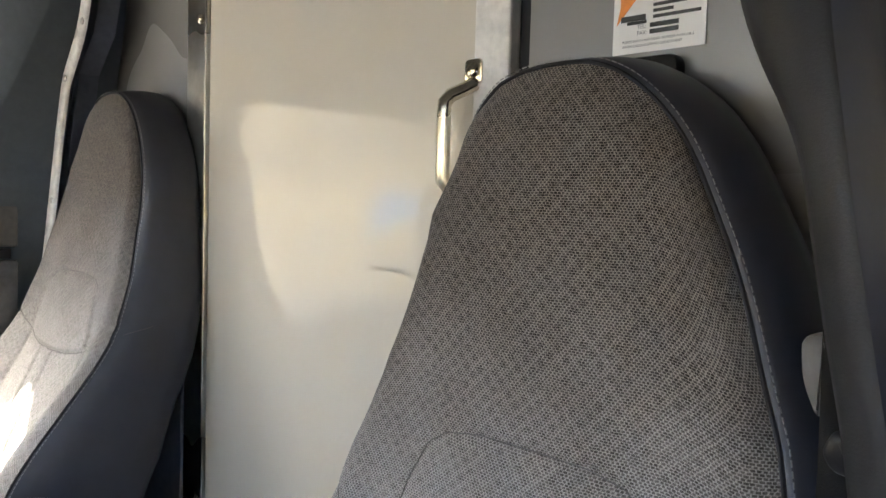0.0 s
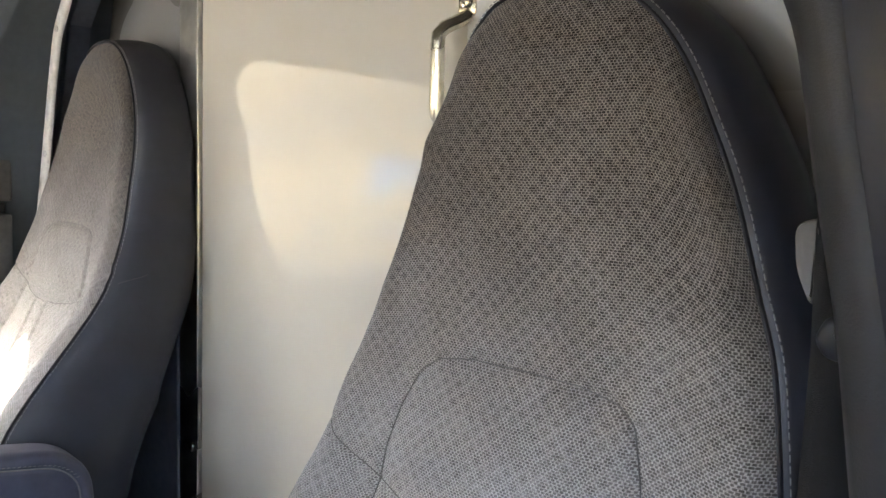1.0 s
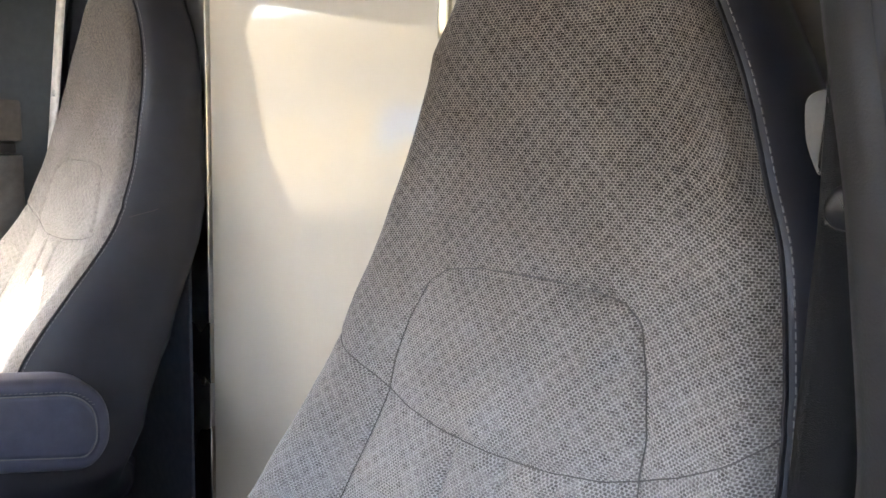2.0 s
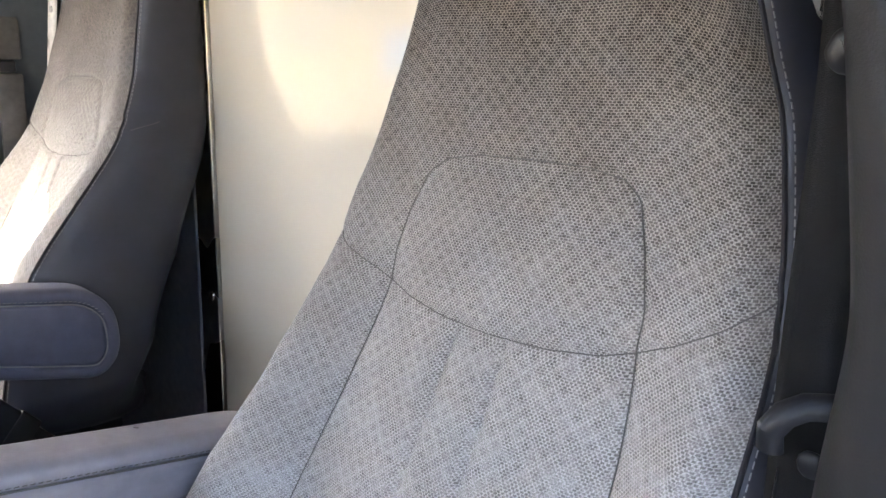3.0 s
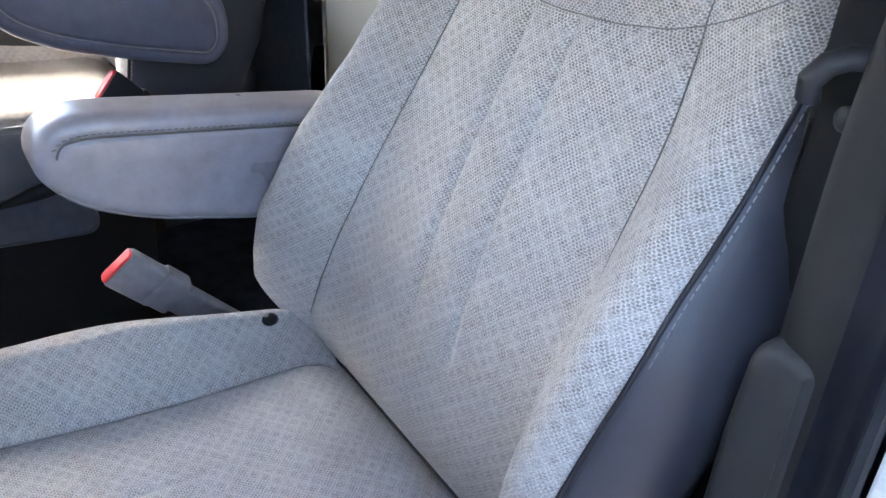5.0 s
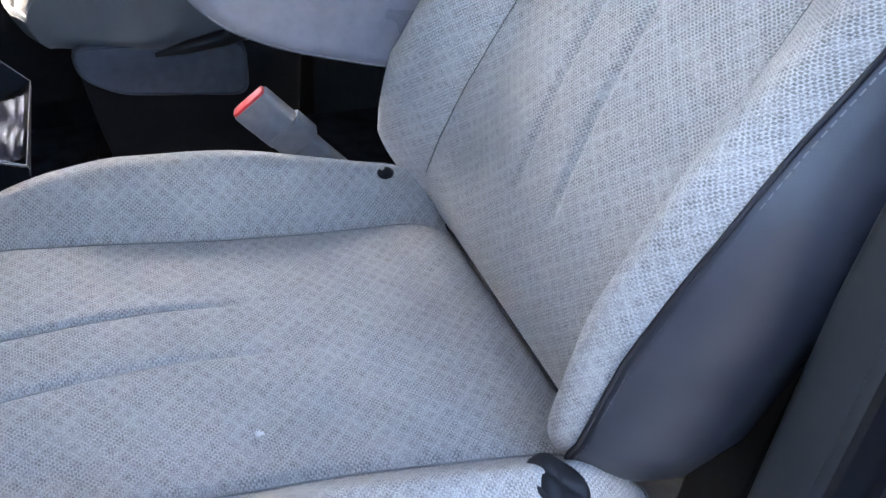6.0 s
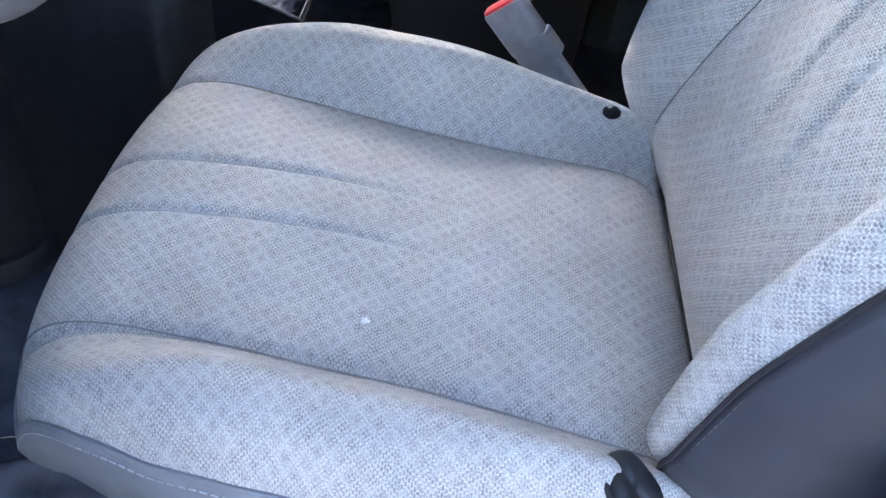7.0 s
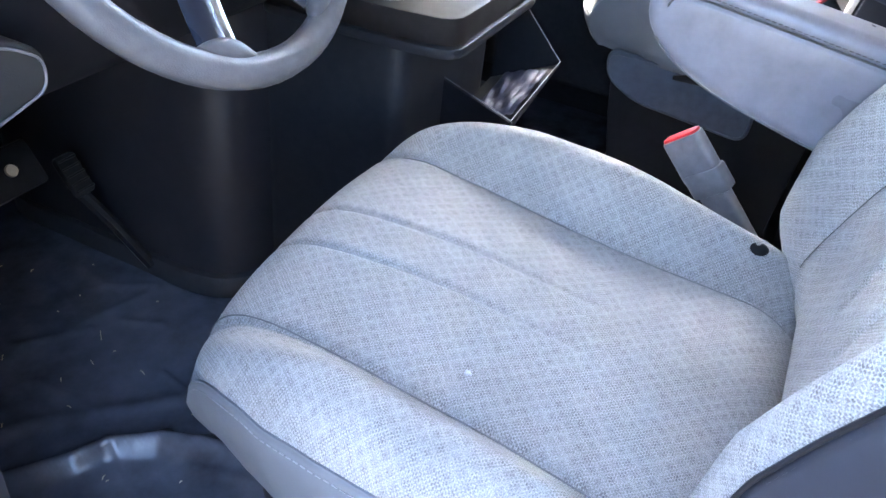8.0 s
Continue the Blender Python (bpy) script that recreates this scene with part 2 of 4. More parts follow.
def box(bm, c, size, bevel=0.004, m=None, seg=2):
    r = bmesh.ops.create_cube(bm, size=1.0)
    vs = r["verts"]
    bmesh.ops.scale(bm, vec=size, verts=vs)
    if bevel:
        es = list({e for v in vs for e in v.link_edges})
        out = bmesh.ops.bevel(bm, geom=es, offset=min(bevel, 0.45 * min(size)), segments=seg, affect="EDGES", profile=0.5)
        vs = list({v for f in out["faces"] for v in f.verts} | {v for v in vs if v.is_valid})
    mm = Matrix.Translation(c) @ (m or Matrix())
    bmesh.ops.transform(bm, matrix=mm, verts=vs)
    return vs


def prism(bm, poly, axis, lo, hi, bevel=0.0, seg=2):
    """A polygon in the plane across an axis, given thickness along that axis."""
    def at(p, w):
        return {"x": (w, p[0], p[1]), "y": (p[0], w, p[1]), "z": (p[0], p[1], w)}[axis]
    a = [bm.verts.new(at(p, lo)) for p in poly]
    b = [bm.verts.new(at(p, hi)) for p in poly]
    n = len(poly)
    fs = [bm.faces.new(a), bm.faces.new(b[::-1])]
    for i in range(n):
        fs.append(bm.faces.new((a[i], b[i], b[(i + 1) % n], a[(i + 1) % n])))
    bmesh.ops.recalc_face_normals(bm, faces=fs)
    if bevel:
        es = [e for e in {e for f in fs[:2] for e in f.edges}]
        bmesh.ops.bevel(bm, geom=es, offset=bevel, segments=seg, affect="EDGES", profile=0.5)


def rounded(poly, r, n=5):
    """The polygon with its corners rounded to about r."""
    out = []
    k = len(poly)
    for i in range(k):
        p0, p1, p2 = (Vector(poly[(i + j) % k]) for j in (-1, 0, 1))
        d0, d2 = (p0 - p1), (p2 - p1)
        q = min(r, d0.length * 0.45, d2.length * 0.45)
        a, c = p1 + d0.normalized() * q, p1 + d2.normalized() * q
        for j in range(n + 1):
            t = j / n
            out.append(tuple((1 - t) ** 2 * a + 2 * t * (1 - t) * p1 + t * t * c))
    return out


def tube(bm, pts, r, n=8, closed=False, flat=None):
    """A round cord along points; flat=(a, b) gives an oval of those radii about the world's x first."""
    pts = [Vector(p) for p in pts]
    k = len(pts)
    rings = []
    up = None
    for i, p in enumerate(pts):
        t = (pts[(i + 1) % k] - pts[i - 1]) if closed else (pts[min(i + 1, k - 1)] - pts[max(i - 1, 0)])
        t = t.normalized() if t.length > 1e-9 else Vector((0, 0, 1))
        if up is None:
            up = t.orthogonal().normalized() if flat is None else (Vector((1, 0, 0)) - t * t.x).normalized()
        else:
            up = (up - t * up.dot(t)).normalized()
        side = t.cross(up)
        rr = r[i] if isinstance(r, (list, tuple)) else r
        ra, rb = (rr, rr) if flat is None else flat
        rings.append([bm.verts.new(p + up * ra * math.cos(2 * math.pi * j / n) + side * rb * math.sin(2 * math.pi * j / n)) for j in range(n)])
    m = k if closed else k - 1
    for i in range(m):
        a, b = rings[i], rings[(i + 1) % k]
        for j in range(n):
            bm.faces.new((a[j], a[(j + 1) % n], b[(j + 1) % n], b[j]))
    if not closed:
        bm.faces.new(rings[0][::-1])
        bm.faces.new(rings[-1])


def screw(bm, c, r, normal="y"):
    """A domed rivet head."""
    out = bmesh.ops.create_uvsphere(bm, u_segments=12, v_segments=6, radius=r)
    vs = out["verts"]
    k = {"x": (0.45, 1, 1), "y": (1, 0.45, 1), "z": (1, 1, 0.45)}[normal]
    bmesh.ops.scale(bm, vec=k, verts=vs)
    bmesh.ops.translate(bm, vec=c, verts=vs)


def near(X, Z, line, width):
    """A groove profile: 1 on the line, falling to 0 beside it."""
    best = np.full(X.shape, 9.0)
    for (x0, z0), (x1, z1) in zip(line[:-1], line[1:]):
        dx, dz = x1 - x0, z1 - z0
        t = np.clip(((X - x0) * dx + (Z - z0) * dz) / (dx * dx + dz * dz), 0, 1)
        best = np.minimum(best, np.hypot(X - x0 - t * dx, Z - z0 - t * dz))
    return np.exp(-(best / width) ** 2)


def resample(line, step):
    line = np.array(line, float)
    d = np.r_[0, np.cumsum(np.linalg.norm(np.diff(line, axis=0), axis=1))]
    k = np.linspace(0, d[-1], max(2, int(d[-1] / step) + 1))
    return np.stack([np.interp(k, d, line[:, j]) for j in range(line.shape[1])], 1)


def arc_uv(P):
    """Texture coordinates in metres along the cloth, centred on the middle column."""
    nv, nu = P.shape[:2]
    du = np.r_["1", np.zeros((nv, 1)), np.cumsum(np.linalg.norm(np.diff(P, axis=1), axis=2), axis=1)]
    du -= du[:, nu // 2][:, None]
    mid = P[:, nu // 2]
    dv = np.r_[0, np.cumsum(np.linalg.norm(np.diff(mid, axis=0), axis=1))]
    return np.stack([du, np.repeat(dv[:, None], nu, 1)], -1)


# ---- seats ----
SEAT_Y = 0.5
BACK_LINE = ([0.40, 0.43, 0.48, 0.60, 0.66, 0.74, 0.80, 0.87, 0.987, 1.1, 1.2, 1.32],
             [0.325, 0.338, 0.349, 0.314, 0.296, 0.262, 0.230, 0.197, 0.164, 0.146, 0.136, 0.128])
BACK_W = ([0.40, 0.43, 0.46, 0.50, 0.60, 0.70, 0.80, 0.87, 0.95, 1.04, 1.082, 1.125, 1.175, 1.22],
          [0.170, 0.190, 0.213, 0.232, 0.245, 0.248, 0.240, 0.230, 0.224, 0.205, 0.192, 0.176, 0.155, 0.135])
WRAP_W = ([0.42, 0.47, 0.53, 0.57, 0.62, 0.68, 0.72, 0.77, 0.82, 0.86, 0.93, 1.0, 1.04, 1.08, 1.12, 1.16, 1.2],
          [0.060, 0.078, 0.076, 0.063, 0.043, 0.030, 0.022, 0.017, 0.023, 0.031, 0.034, 0.032, 0.025, 0.014, 0.002, -0.008, -0.008])
OUTER_W = ([0.58, 0.63, 0.68, 0.74, 0.78, 0.82, 0.87, 0.90, 0.95, 1.0, 1.1, 1.17], [0.021, 0.016, 0.011, 0.008, 0.004, 0.0, -0.005, -0.005, 0.0, 0.003, 0.001, 0.004])
BOLSTER = ([0.40, 0.50, 0.60, 0.70, 0.80, 0.90, 1.0, 1.1], [0.048, 0.066, 0.080, 0.074, 0.050, 0.018, 0.004, 0.0])
zs = np.linspace(0.40, 1.32, 93)
ys = np.interp(zs, *BACK_LINE)
for _ in range(6):
    ys[1:-1] = (ys[:-2] + 2 * ys[1:-1] + ys[2:]) / 4
BACK_LINE = (zs, ys)
LUMBAR = [(0.0, 0.995), (0.06, 0.994), (0.10, 0.988), (0.118, 0.975), (0.130, 0.94), (0.137, 0.90), (0.136, 0.872)]
BELOW = [(0.136, 0.872), (0.11, 0.864), (0.06, 0.858), (0.0, 0.856)]
SIDE = [(0.136, 0.872), (0.165, 0.885), (0.20, 0.905), (0.228, 0.925)]
GUTTER = [(0.136, 0.872), (0.146, 0.80), (0.154, 0.70), (0.158, 0.60), (0.160, 0.48), (0.160, 0.42)]
PLEAT = [(0.028, 0.857), (0.031, 0.75), (0.033, 0.64), (0.034, 0.56)]


def lean(u, z):
    """The worn upper back leans a little inwards; the lower inner side bulges."""
    return 0.024 * smooth((z - 1.0) / 0.22) + 0.010 * smooth(-u / 0.6) * smooth((z - 0.74) / 0.2) + 0.017 * smooth(u) * smooth((z - 0.42) / 0.08) * (1 - smooth((z - 0.56) / 0.16))


def back_surface(U, V, grooved=True, deep=1):
    """The cloth of the back; on the side named by deep it wraps round, so that its edge lies behind."""
    zc = 0.415 + V * (1.318 - 0.415)
    drop = 0.14 * smooth((zc - 0.98) / 0.338)
    z = zc - drop * np.abs(U) ** 2.7
    w = np.interp(zc - drop, *BACK_W)
    x = U * w
    ax = np.abs(x)
    amp = np.interp(z, *BOLSTER)
    rise = smooth((ax - 0.135) / 0.085)
    roll = np.maximum(np.clip((np.abs(U) - 0.86) / 0.14, 0, 1) ** 2, np.clip((V - 0.93) / 0.07, 0, 1) ** 2)
    wrap = np.maximum(np.clip((deep * U - 0.78) / 0.22, 0, 1) ** 2, 0.7 * np.clip((V - 0.92) / 0.08, 0, 1) ** 2 * smooth(deep * U))
    y = np.interp(z, *BACK_LINE) + amp * rise - np.maximum(0.016 * roll, 0.062 * wrap)
    y += 0.008 * np.cos(np.clip(x / 0.14, -1, 1) * math.pi / 2) * smooth((z - 0.5) / 0.1) * (1 - smooth((z - 0.85) / 0.2))
    groove = np.zeros_like(x)
    for line, depth, width in ((LUMBAR, 0.0036, 0.0050), (BELOW, 0.0044, 0.0050), (SIDE, 0.0035, 0.004), (GUTTER, 0.0045, 0.0045), (PLEAT, 0.0056, 0.0058)):
        fade = smooth((z - 0.46) / 0.16) if line is PLEAT else 1.0
        across = np.abs(x - deep * 0.009) if line is PLEAT else ax
        groove = np.maximum(groove, depth * fade * near(across, z, line, width))
    y = y - groove * (1 if grooved else 0)
    y += 0.004 * near(ax, z, [(0.0, 0.925), (0.08, 0.925)], 0.06)
    x = x + lean(x / w, z) + deep * np.interp(z, *WRAP_W) * smooth((deep * U - 0.45) / 0.5) + deep * np.interp(z, *OUTER_W) * smooth((-deep * U - 0.35) / 0.6)
    x = x + deep * 0.016 * np.exp(-((z - 1.275) / 0.035) ** 2) * smooth(deep * U / 0.4) - deep * 0.018 * smooth((zc - drop - 1.07) / 0.11) * smooth((-deep * U - 0.2) / 0.7)
    return np.stack([x, y - SEAT_Y, z], -1)


def back_at(x, z):
    """The point of the seat back's cloth at x and z."""
    v = np.linspace(0, 1, 500)
    ze = 0.415 + v * 0.903
    for _ in range(6):
        vv = np.interp(z, ze, v)
        zc = 0.415 + vv * 0.903
        dr = 0.14 * smooth((zc - 0.98) / 0.338)
        w = np.interp(zc - dr, *BACK_W)
        u = np.clip(x / w, -1, 1)
        ze = 0.415 + v * 0.903 - 0.14 * smooth((0.415 + v * 0.903 - 0.98) / 0.338) * abs(u) ** 2.7
    return back_surface(np.array([u]), np.array([vv]))[0]


CUSH = np.array([(0.322, 0.398), (0.347, 0.423), (0.378, 0.438), (0.5, 0.445), (0.6, 0.455), (0.7, 0.469), (0.78, 0.477), (0.824, 0.471), (0.854, 0.451), (0.868, 0.422), (0.872, 0.405)])

CUSH = resample(CUSH, 0.008)
for _ in range(5):
    CUSH[1:-1] = (CUSH[:-2] + 2 * CUSH[1:-1] + CUSH[2:]) / 4
CUSH_W = ([0.0, 0.12, 0.35, 0.50, 0.62, 0.74, 0.83, 0.90, 1.0], [0.244, 0.254, 0.272, 0.281, 0.283, 0.279, 0.269, 0.257, 0.245])


def gutter_x(V, x):
    """Distance of the long side seams from the middle of the cushion."""
    wave = np.cos((V - 0.45) * 6.0)
    return np.where(x > 0, 0.186 - 0.002 * wave, 0.160 - 0.014 * wave - 0.010 * smooth((V - 0.5) / 0.25))


def pleat_mid(V):
    """The two pleats run askew, towards the middle of the cab at the back."""
    return np.interp(V, [0.27, 0.45, 0.58, 0.68, 0.80, 0.90], [0.033, 0.031, 0.027, 0.018, 0.004, 0.0])


def cush_surface(U, V, groove=True):
    d = np.r_[0, np.cumsum(np.linalg.norm(np.diff(CUSH, axis=0), axis=1))]
    k = V * d[-1]
    yc, zc = np.interp(k, d, CUSH[:, 0]), np.interp(k, d, CUSH[:, 1])
    front = smooth((V - 0.35) / 0.5)
    w = np.interp(V, *CUSH_W)
    w = w - 0.020 * smooth((V - 0.62) / 0.38) * smooth(-U / 0.8)
    x = U * w + 0.016 * U * U
    ax = np.abs(x)
    y = yc + 0.08 * x * front - 0.034 * np.abs(U) ** 3.4 * front
    gx = gutter_x(V, x)
    bol = 0.050 * smooth((ax - gx) / 0.06) * (0.85 + 0.15 * smooth(V / 0.3)) * (1 - 0.8 * smooth((V - 0.60) / 0.36))
    bol = bol + 0.014 * np.exp(-((V - 0.42) / 0.17) ** 2) * smooth((x - gx) / 0.06)
    edge = 0.030 * np.clip((np.abs(U) - 0.84) / 0.16, 0, 1) ** 2 * (1 - 0.7 * smooth((V - 0.7) / 0.3))
    z = zc + bol - edge
    z = z + 0.006 * np.cos(np.clip(x / 0.16, -1, 1) * math.pi / 2) * smooth((V - 0.3) / 0.3)
    if groove:
        g = 0.0055 * np.exp(-((ax - gx) / 0.006) ** 2) + 0.0046 * np.exp(-((np.abs(x - pleat_mid(V)) - 0.036) / 0.0042) ** 2) * smooth((V - 0.30) / 0.35)
        ny = smooth((V - 0.72) / 0.15)
        z, y = z - g * (1 - 0.5 * ny), y - g * ny
    return np.stack([x, y - SEAT_Y, z], -1), gx


def rim(P):
    """The closed edge of a grid of points."""
    return np.concatenate([P[:-1, -1], P[-1, ::-1][:-1], P[::-1, 0][:-1], P[0, :-1]])


def side_way(R, i, j):
    """Outward directions of a closed edge, in the plane of axes i and j."""
    k = len(R)
    t = np.roll(R, -4, 0) - np.roll(R, 4, 0)
    o = np.zeros_like(R)
    o[:, i], o[:, j] = t[:, j], -t[:, i]
    o /= np.maximum(1e-9, np.linalg.norm(o, axis=1))[:, None]
    c = R.mean(0)
    if np.sum((R - c) * o) < 0:
        o = -o
    for _ in range(6):
        o = (np.roll(o, 1, 0) + o + np.roll(o, -1, 0)) / 3
    return o / np.maximum(1e-9, np.linalg.norm(o, axis=1))[:, None]


def stitches(bm, R, O, lift, pitch=0.0070, length=0.0047, skip=None):
    """Short thread dashes along an edge."""
    pts = resample(np.vstack([R + O * lift, (R + O * lift)[:1]]), pitch)
    for a, b in zip(pts[:-1], pts[1:]):
        if skip is not None and skip(a):
            continue
        d = Vector(b - a)
        if d.length < 1e-6:
            continue
        m = d.to_track_quat("X", "Z").to_matrix().to_4x4()
        vs = bmesh.ops.create_cube(bm, size=1.0)["verts"]
        bmesh.ops.scale(bm, vec=(length, 0.0008, 0.0008), verts=vs)
        bmesh.ops.transform(bm, matrix=Matrix.Translation((a + b) / 2) @ m, verts=vs)


def cords(bm, lines, r=0.0011):
    for line in lines:
        for s in (1, -1):
            pts = [back_at(s * x, z) + np.array((0, 0.0008, 0)) for x, z in resample(line, 0.006)]
            tube(bm, pts, r, 5)


def arm_mesh(x0, x1, reach, full):
    """A padded arm: its outline along the seat, with rolled edges and a sewn groove round each side."""
    poly = rounded([(0.20, 0.585), (0.235, 0.548), (0.40, 0.580), (0.50, 0.606), (0.558, 0.632), (0.590, 0.662), (0.600, 0.695), (0.580, 0.728), (0.54, 0.730), (0.25, 0.692), (0.205, 0.655)], 0.03, 5)
    line = resample([(reach(y) - SEAT_Y, z) for y, z in poly + poly[:1]], 0.007)[:-1]
    for _ in range(4):
        line = (np.roll(line, 1, 0) + 2 * line + np.roll(line, -1, 0)) / 4
    t = np.roll(line, -1, 0) - np.roll(line, 1, 0)
    n = np.stack([-t[:, 1], t[:, 0]], 1) / np.linalg.norm(t, axis=1)[:, None]
    if np.sum((line - line.mean(0)) * n) > 0:
        n = -n
    half = [(0.0, 0.017), (0.0012, 0.0105), (0.0045, 0.005), (0.0095, 0.0015), (0.015, 0.0), (0.0185, 0.0008), (0.0205, 0.0034), (0.0222, 0.0040), (0.0240, 0.0030), (0.0262, 0.0008), (0.0285, 0.0)]
    deep = np.ones(len(line)) if full else smooth((0.15 - n[:, 1]) / 0.5)
    rings = []
    for side, rows in ((x0, half[::-1]), (x1, half)):
        for inset, sunk in rows:
            q = line + n * inset
            cut = sunk * (deep if 0.018 < inset < 0.027 else 1.0)
            rings.append(np.stack([side + (cut if side == x0 else -cut) * np.ones(len(q)), q[:, 0], q[:, 1]], 1))
    me = sheet("armrest", np.array(rings), wrap=True)
    bm = bmesh.new()
    bm.from_mesh(me)
    bpy.data.meshes.remove(me)
    bm.verts.ensure_lookup_table()
    k = len(line)
    bm.faces.new([bm.verts[i] for i in range(k)])
    bm.faces.new([bm.verts[len(bm.verts) - 1 - i] for i in range(k)])
    bmesh.ops.recalc_face_normals(bm, faces=bm.faces)
    return bm, line, n, deep


_meshes = {}


def shared(key, make):
    if key not in _meshes:
        _meshes[key] = make()
    return _meshes[key]


def bm_mesh(bm, name, mat, angle=38):
    me = bpy.data.meshes.new(name)
    bm.to_mesh(me)
    bm.free()
    finish(me, mat)
    me.set_sharp_from_angle(angle=radians(angle))
    return me


def make_back(deep):
    U, V = np.meshgrid(np.linspace(-1, 1, 301), np.linspace(0, 1, 340))
    P = back_surface(U, V, False, deep)
    uv = arc_uv(P)
    dv = np.vstack([np.zeros((1, P.shape[1])), np.cumsum(np.linalg.norm(np.diff(P, axis=0), axis=2), axis=0)])
    k = 170
    uv[..., 1] = dv - dv[k] + uv[k, P.shape[1] // 2, 1] + P[k, :, 2] - P[k, P.shape[1] // 2, 2]
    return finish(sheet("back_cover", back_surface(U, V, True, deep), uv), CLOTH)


def back_edge(deep):
    U, V = np.meshgrid(np.linspace(-1, 1, 41), np.linspace(0, 1, 121))
    R = rim(back_surface(U, V, True, deep))
    return R, side_way(R, 0, 2)


def make_back_shell(deep):
    R, O = back_edge(deep)
    th = np.interp(R[:, 2], [0.42, 0.55, 0.7, 0.9, 1.1, 1.3], [0.15, 0.165, 0.165, 0.13, 0.11, 0.095] if deep > 0 else [0.20, 0.235, 0.235, 0.155, 0.115, 0.095])[:, None]
    rings = []
    for o, d in ((-0.004, 0.02), (0.002, 0.0), (0.007, 0.03), (0.013, 0.14), (0.017, 0.30), (0.019, 0.52), (0.017, 0.75), (0.009, 0.92), (-0.01, 1.0), (-0.04, 1.03)):
        q = R + O * o * (1 + 0.5 * smooth((R[:, 2] - 0.85) / 0.2) * np.abs(O[:, 0]) - 0.5 * np.clip(O[:, 2], 0, 1) ** 2)[:, None]
        q[:, 1] -= (th * d)[:, 0]
        q[:, 0] -= max(deep, 0) * 0.022 * math.sin(min(d, 1.0) * math.pi) * smooth((-deep * O[:, 0] - 0.3) / 0.5) * smooth((0.86 - R[:, 2]) / 0.2)
        rings.append(q)
    for k in (0.6, 0.25, 0.0):
        q = rings[9].copy()
        q[:, 0] *= k
        q[:, 2] = 0.87 + (q[:, 2] - 0.87) * (0.75 + 0.25 * k)
        q[:, 1] = np.interp(q[:, 2], *BACK_LINE) - SEAT_Y - np.interp(q[:, 2], [0.42, 0.7, 0.9, 1.1, 1.3], [0.10, 0.12, 0.115, 0.10, 0.09] if deep > 0 else [0.17, 0.19, 0.135, 0.10, 0.09])
        rings.append(q)
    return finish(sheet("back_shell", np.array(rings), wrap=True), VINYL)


def make_back_piping(deep):
    R, O = back_edge(deep)
    bm = bmesh.new()
    tube(bm, R + O * 0.0020 + np.array((0, 0.0004, 0)), 0.0019, 7, closed=True)
    return bm_mesh(bm, "piping", PIPING)


def make_back_stitch(deep):
    R, O = back_edge(deep)
    bm = bmesh.new()
    up = smooth((R[:, 2] - 0.85) / 0.2)[:, None] * np.abs(O[:, :1])
    th = np.interp(R[:, 2], [0.42, 0.7, 0.9, 1.1, 1.3], [0.15, 0.165, 0.13, 0.11, 0.095])[:, None]
    stitches(bm, R + np.array((0, 1, 0)) * (0.0008 - 0.027 * th), O, 0.0062 + 0.0018 * up)
    return bm_mesh(bm, "stitching", THREAD)


def make_back_seams(deep):
    bm = bmesh.new()
    cords(bm, (LUMBAR, BELOW, SIDE, GUTTER[:5]), 0.00055)
    return bm_mesh(bm, "seam", SEAM)


def make_cush():
    U, V = np.meshgrid(np.linspace(-1, 1, 341), np.linspace(0, 1, 240))
    P, _ = cush_surface(U, V)
    # the offset puts the whole cushion in the worn, lit tone
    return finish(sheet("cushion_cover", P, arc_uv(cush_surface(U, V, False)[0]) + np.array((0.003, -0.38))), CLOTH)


def cush_edge():
    U, V = np.meshgrid(np.linspace(-1, 1, 61), np.linspace(0, 1, 101))
    R = rim(cush_surface(U, V, False)[0])
    return R, side_way(R, 0, 1)


def make_cush_shell():
    R, O = cush_edge()
    rings = []
    for o, f in ((-0.004, 0.02), (0.001, 0.0), (0.003, 0.04), (0.004, 0.15), (-0.001, 0.4), (-0.014, 0.75), (-0.028, 0.95), (-0.05, 1.0), (-0.12, 1.0)):
        q = R + O * o
        q[:, 2] = R[:, 2] + (0.338 - R[:, 2]) * f
        rings.append(q)
    return finish(sheet("cushion_skirt", np.array(rings), wrap=True), SKIRT_LIT)


def make_cush_piping():
    R, O = cush_edge()
    bm = bmesh.new()
    tube(bm, R + O * 0.0015 + np.array((0, 0, -0.0008)), 0.0013, 6, closed=True)
    return bm_mesh(bm, "piping", SKIRT_LIT)


def make_cush_stitch():
    R, O = cush_edge()
    bm = bmesh.new()
    stitches(bm, R + np.array((0, 0, -0.010)), O, 0.0040)
    return bm_mesh(bm, "stitching", THREAD2)


def make_cush_seams(side=1):
    bm = bmesh.new()
    V = np.linspace(0.05, 0.99, 90)
    gx = gutter_x(V, np.full(V.shape, float(side)))
    w = np.interp(V, *CUSH_W)
    P, _ = cush_surface(side * (gx - side * 0.016 * (gx / w) ** 2) / w, V)
    tube(bm, P + np.array((0, 0, 0.0005)), 0.0008, 5)
    return bm_mesh(bm, "seam", SEAM_PALE)


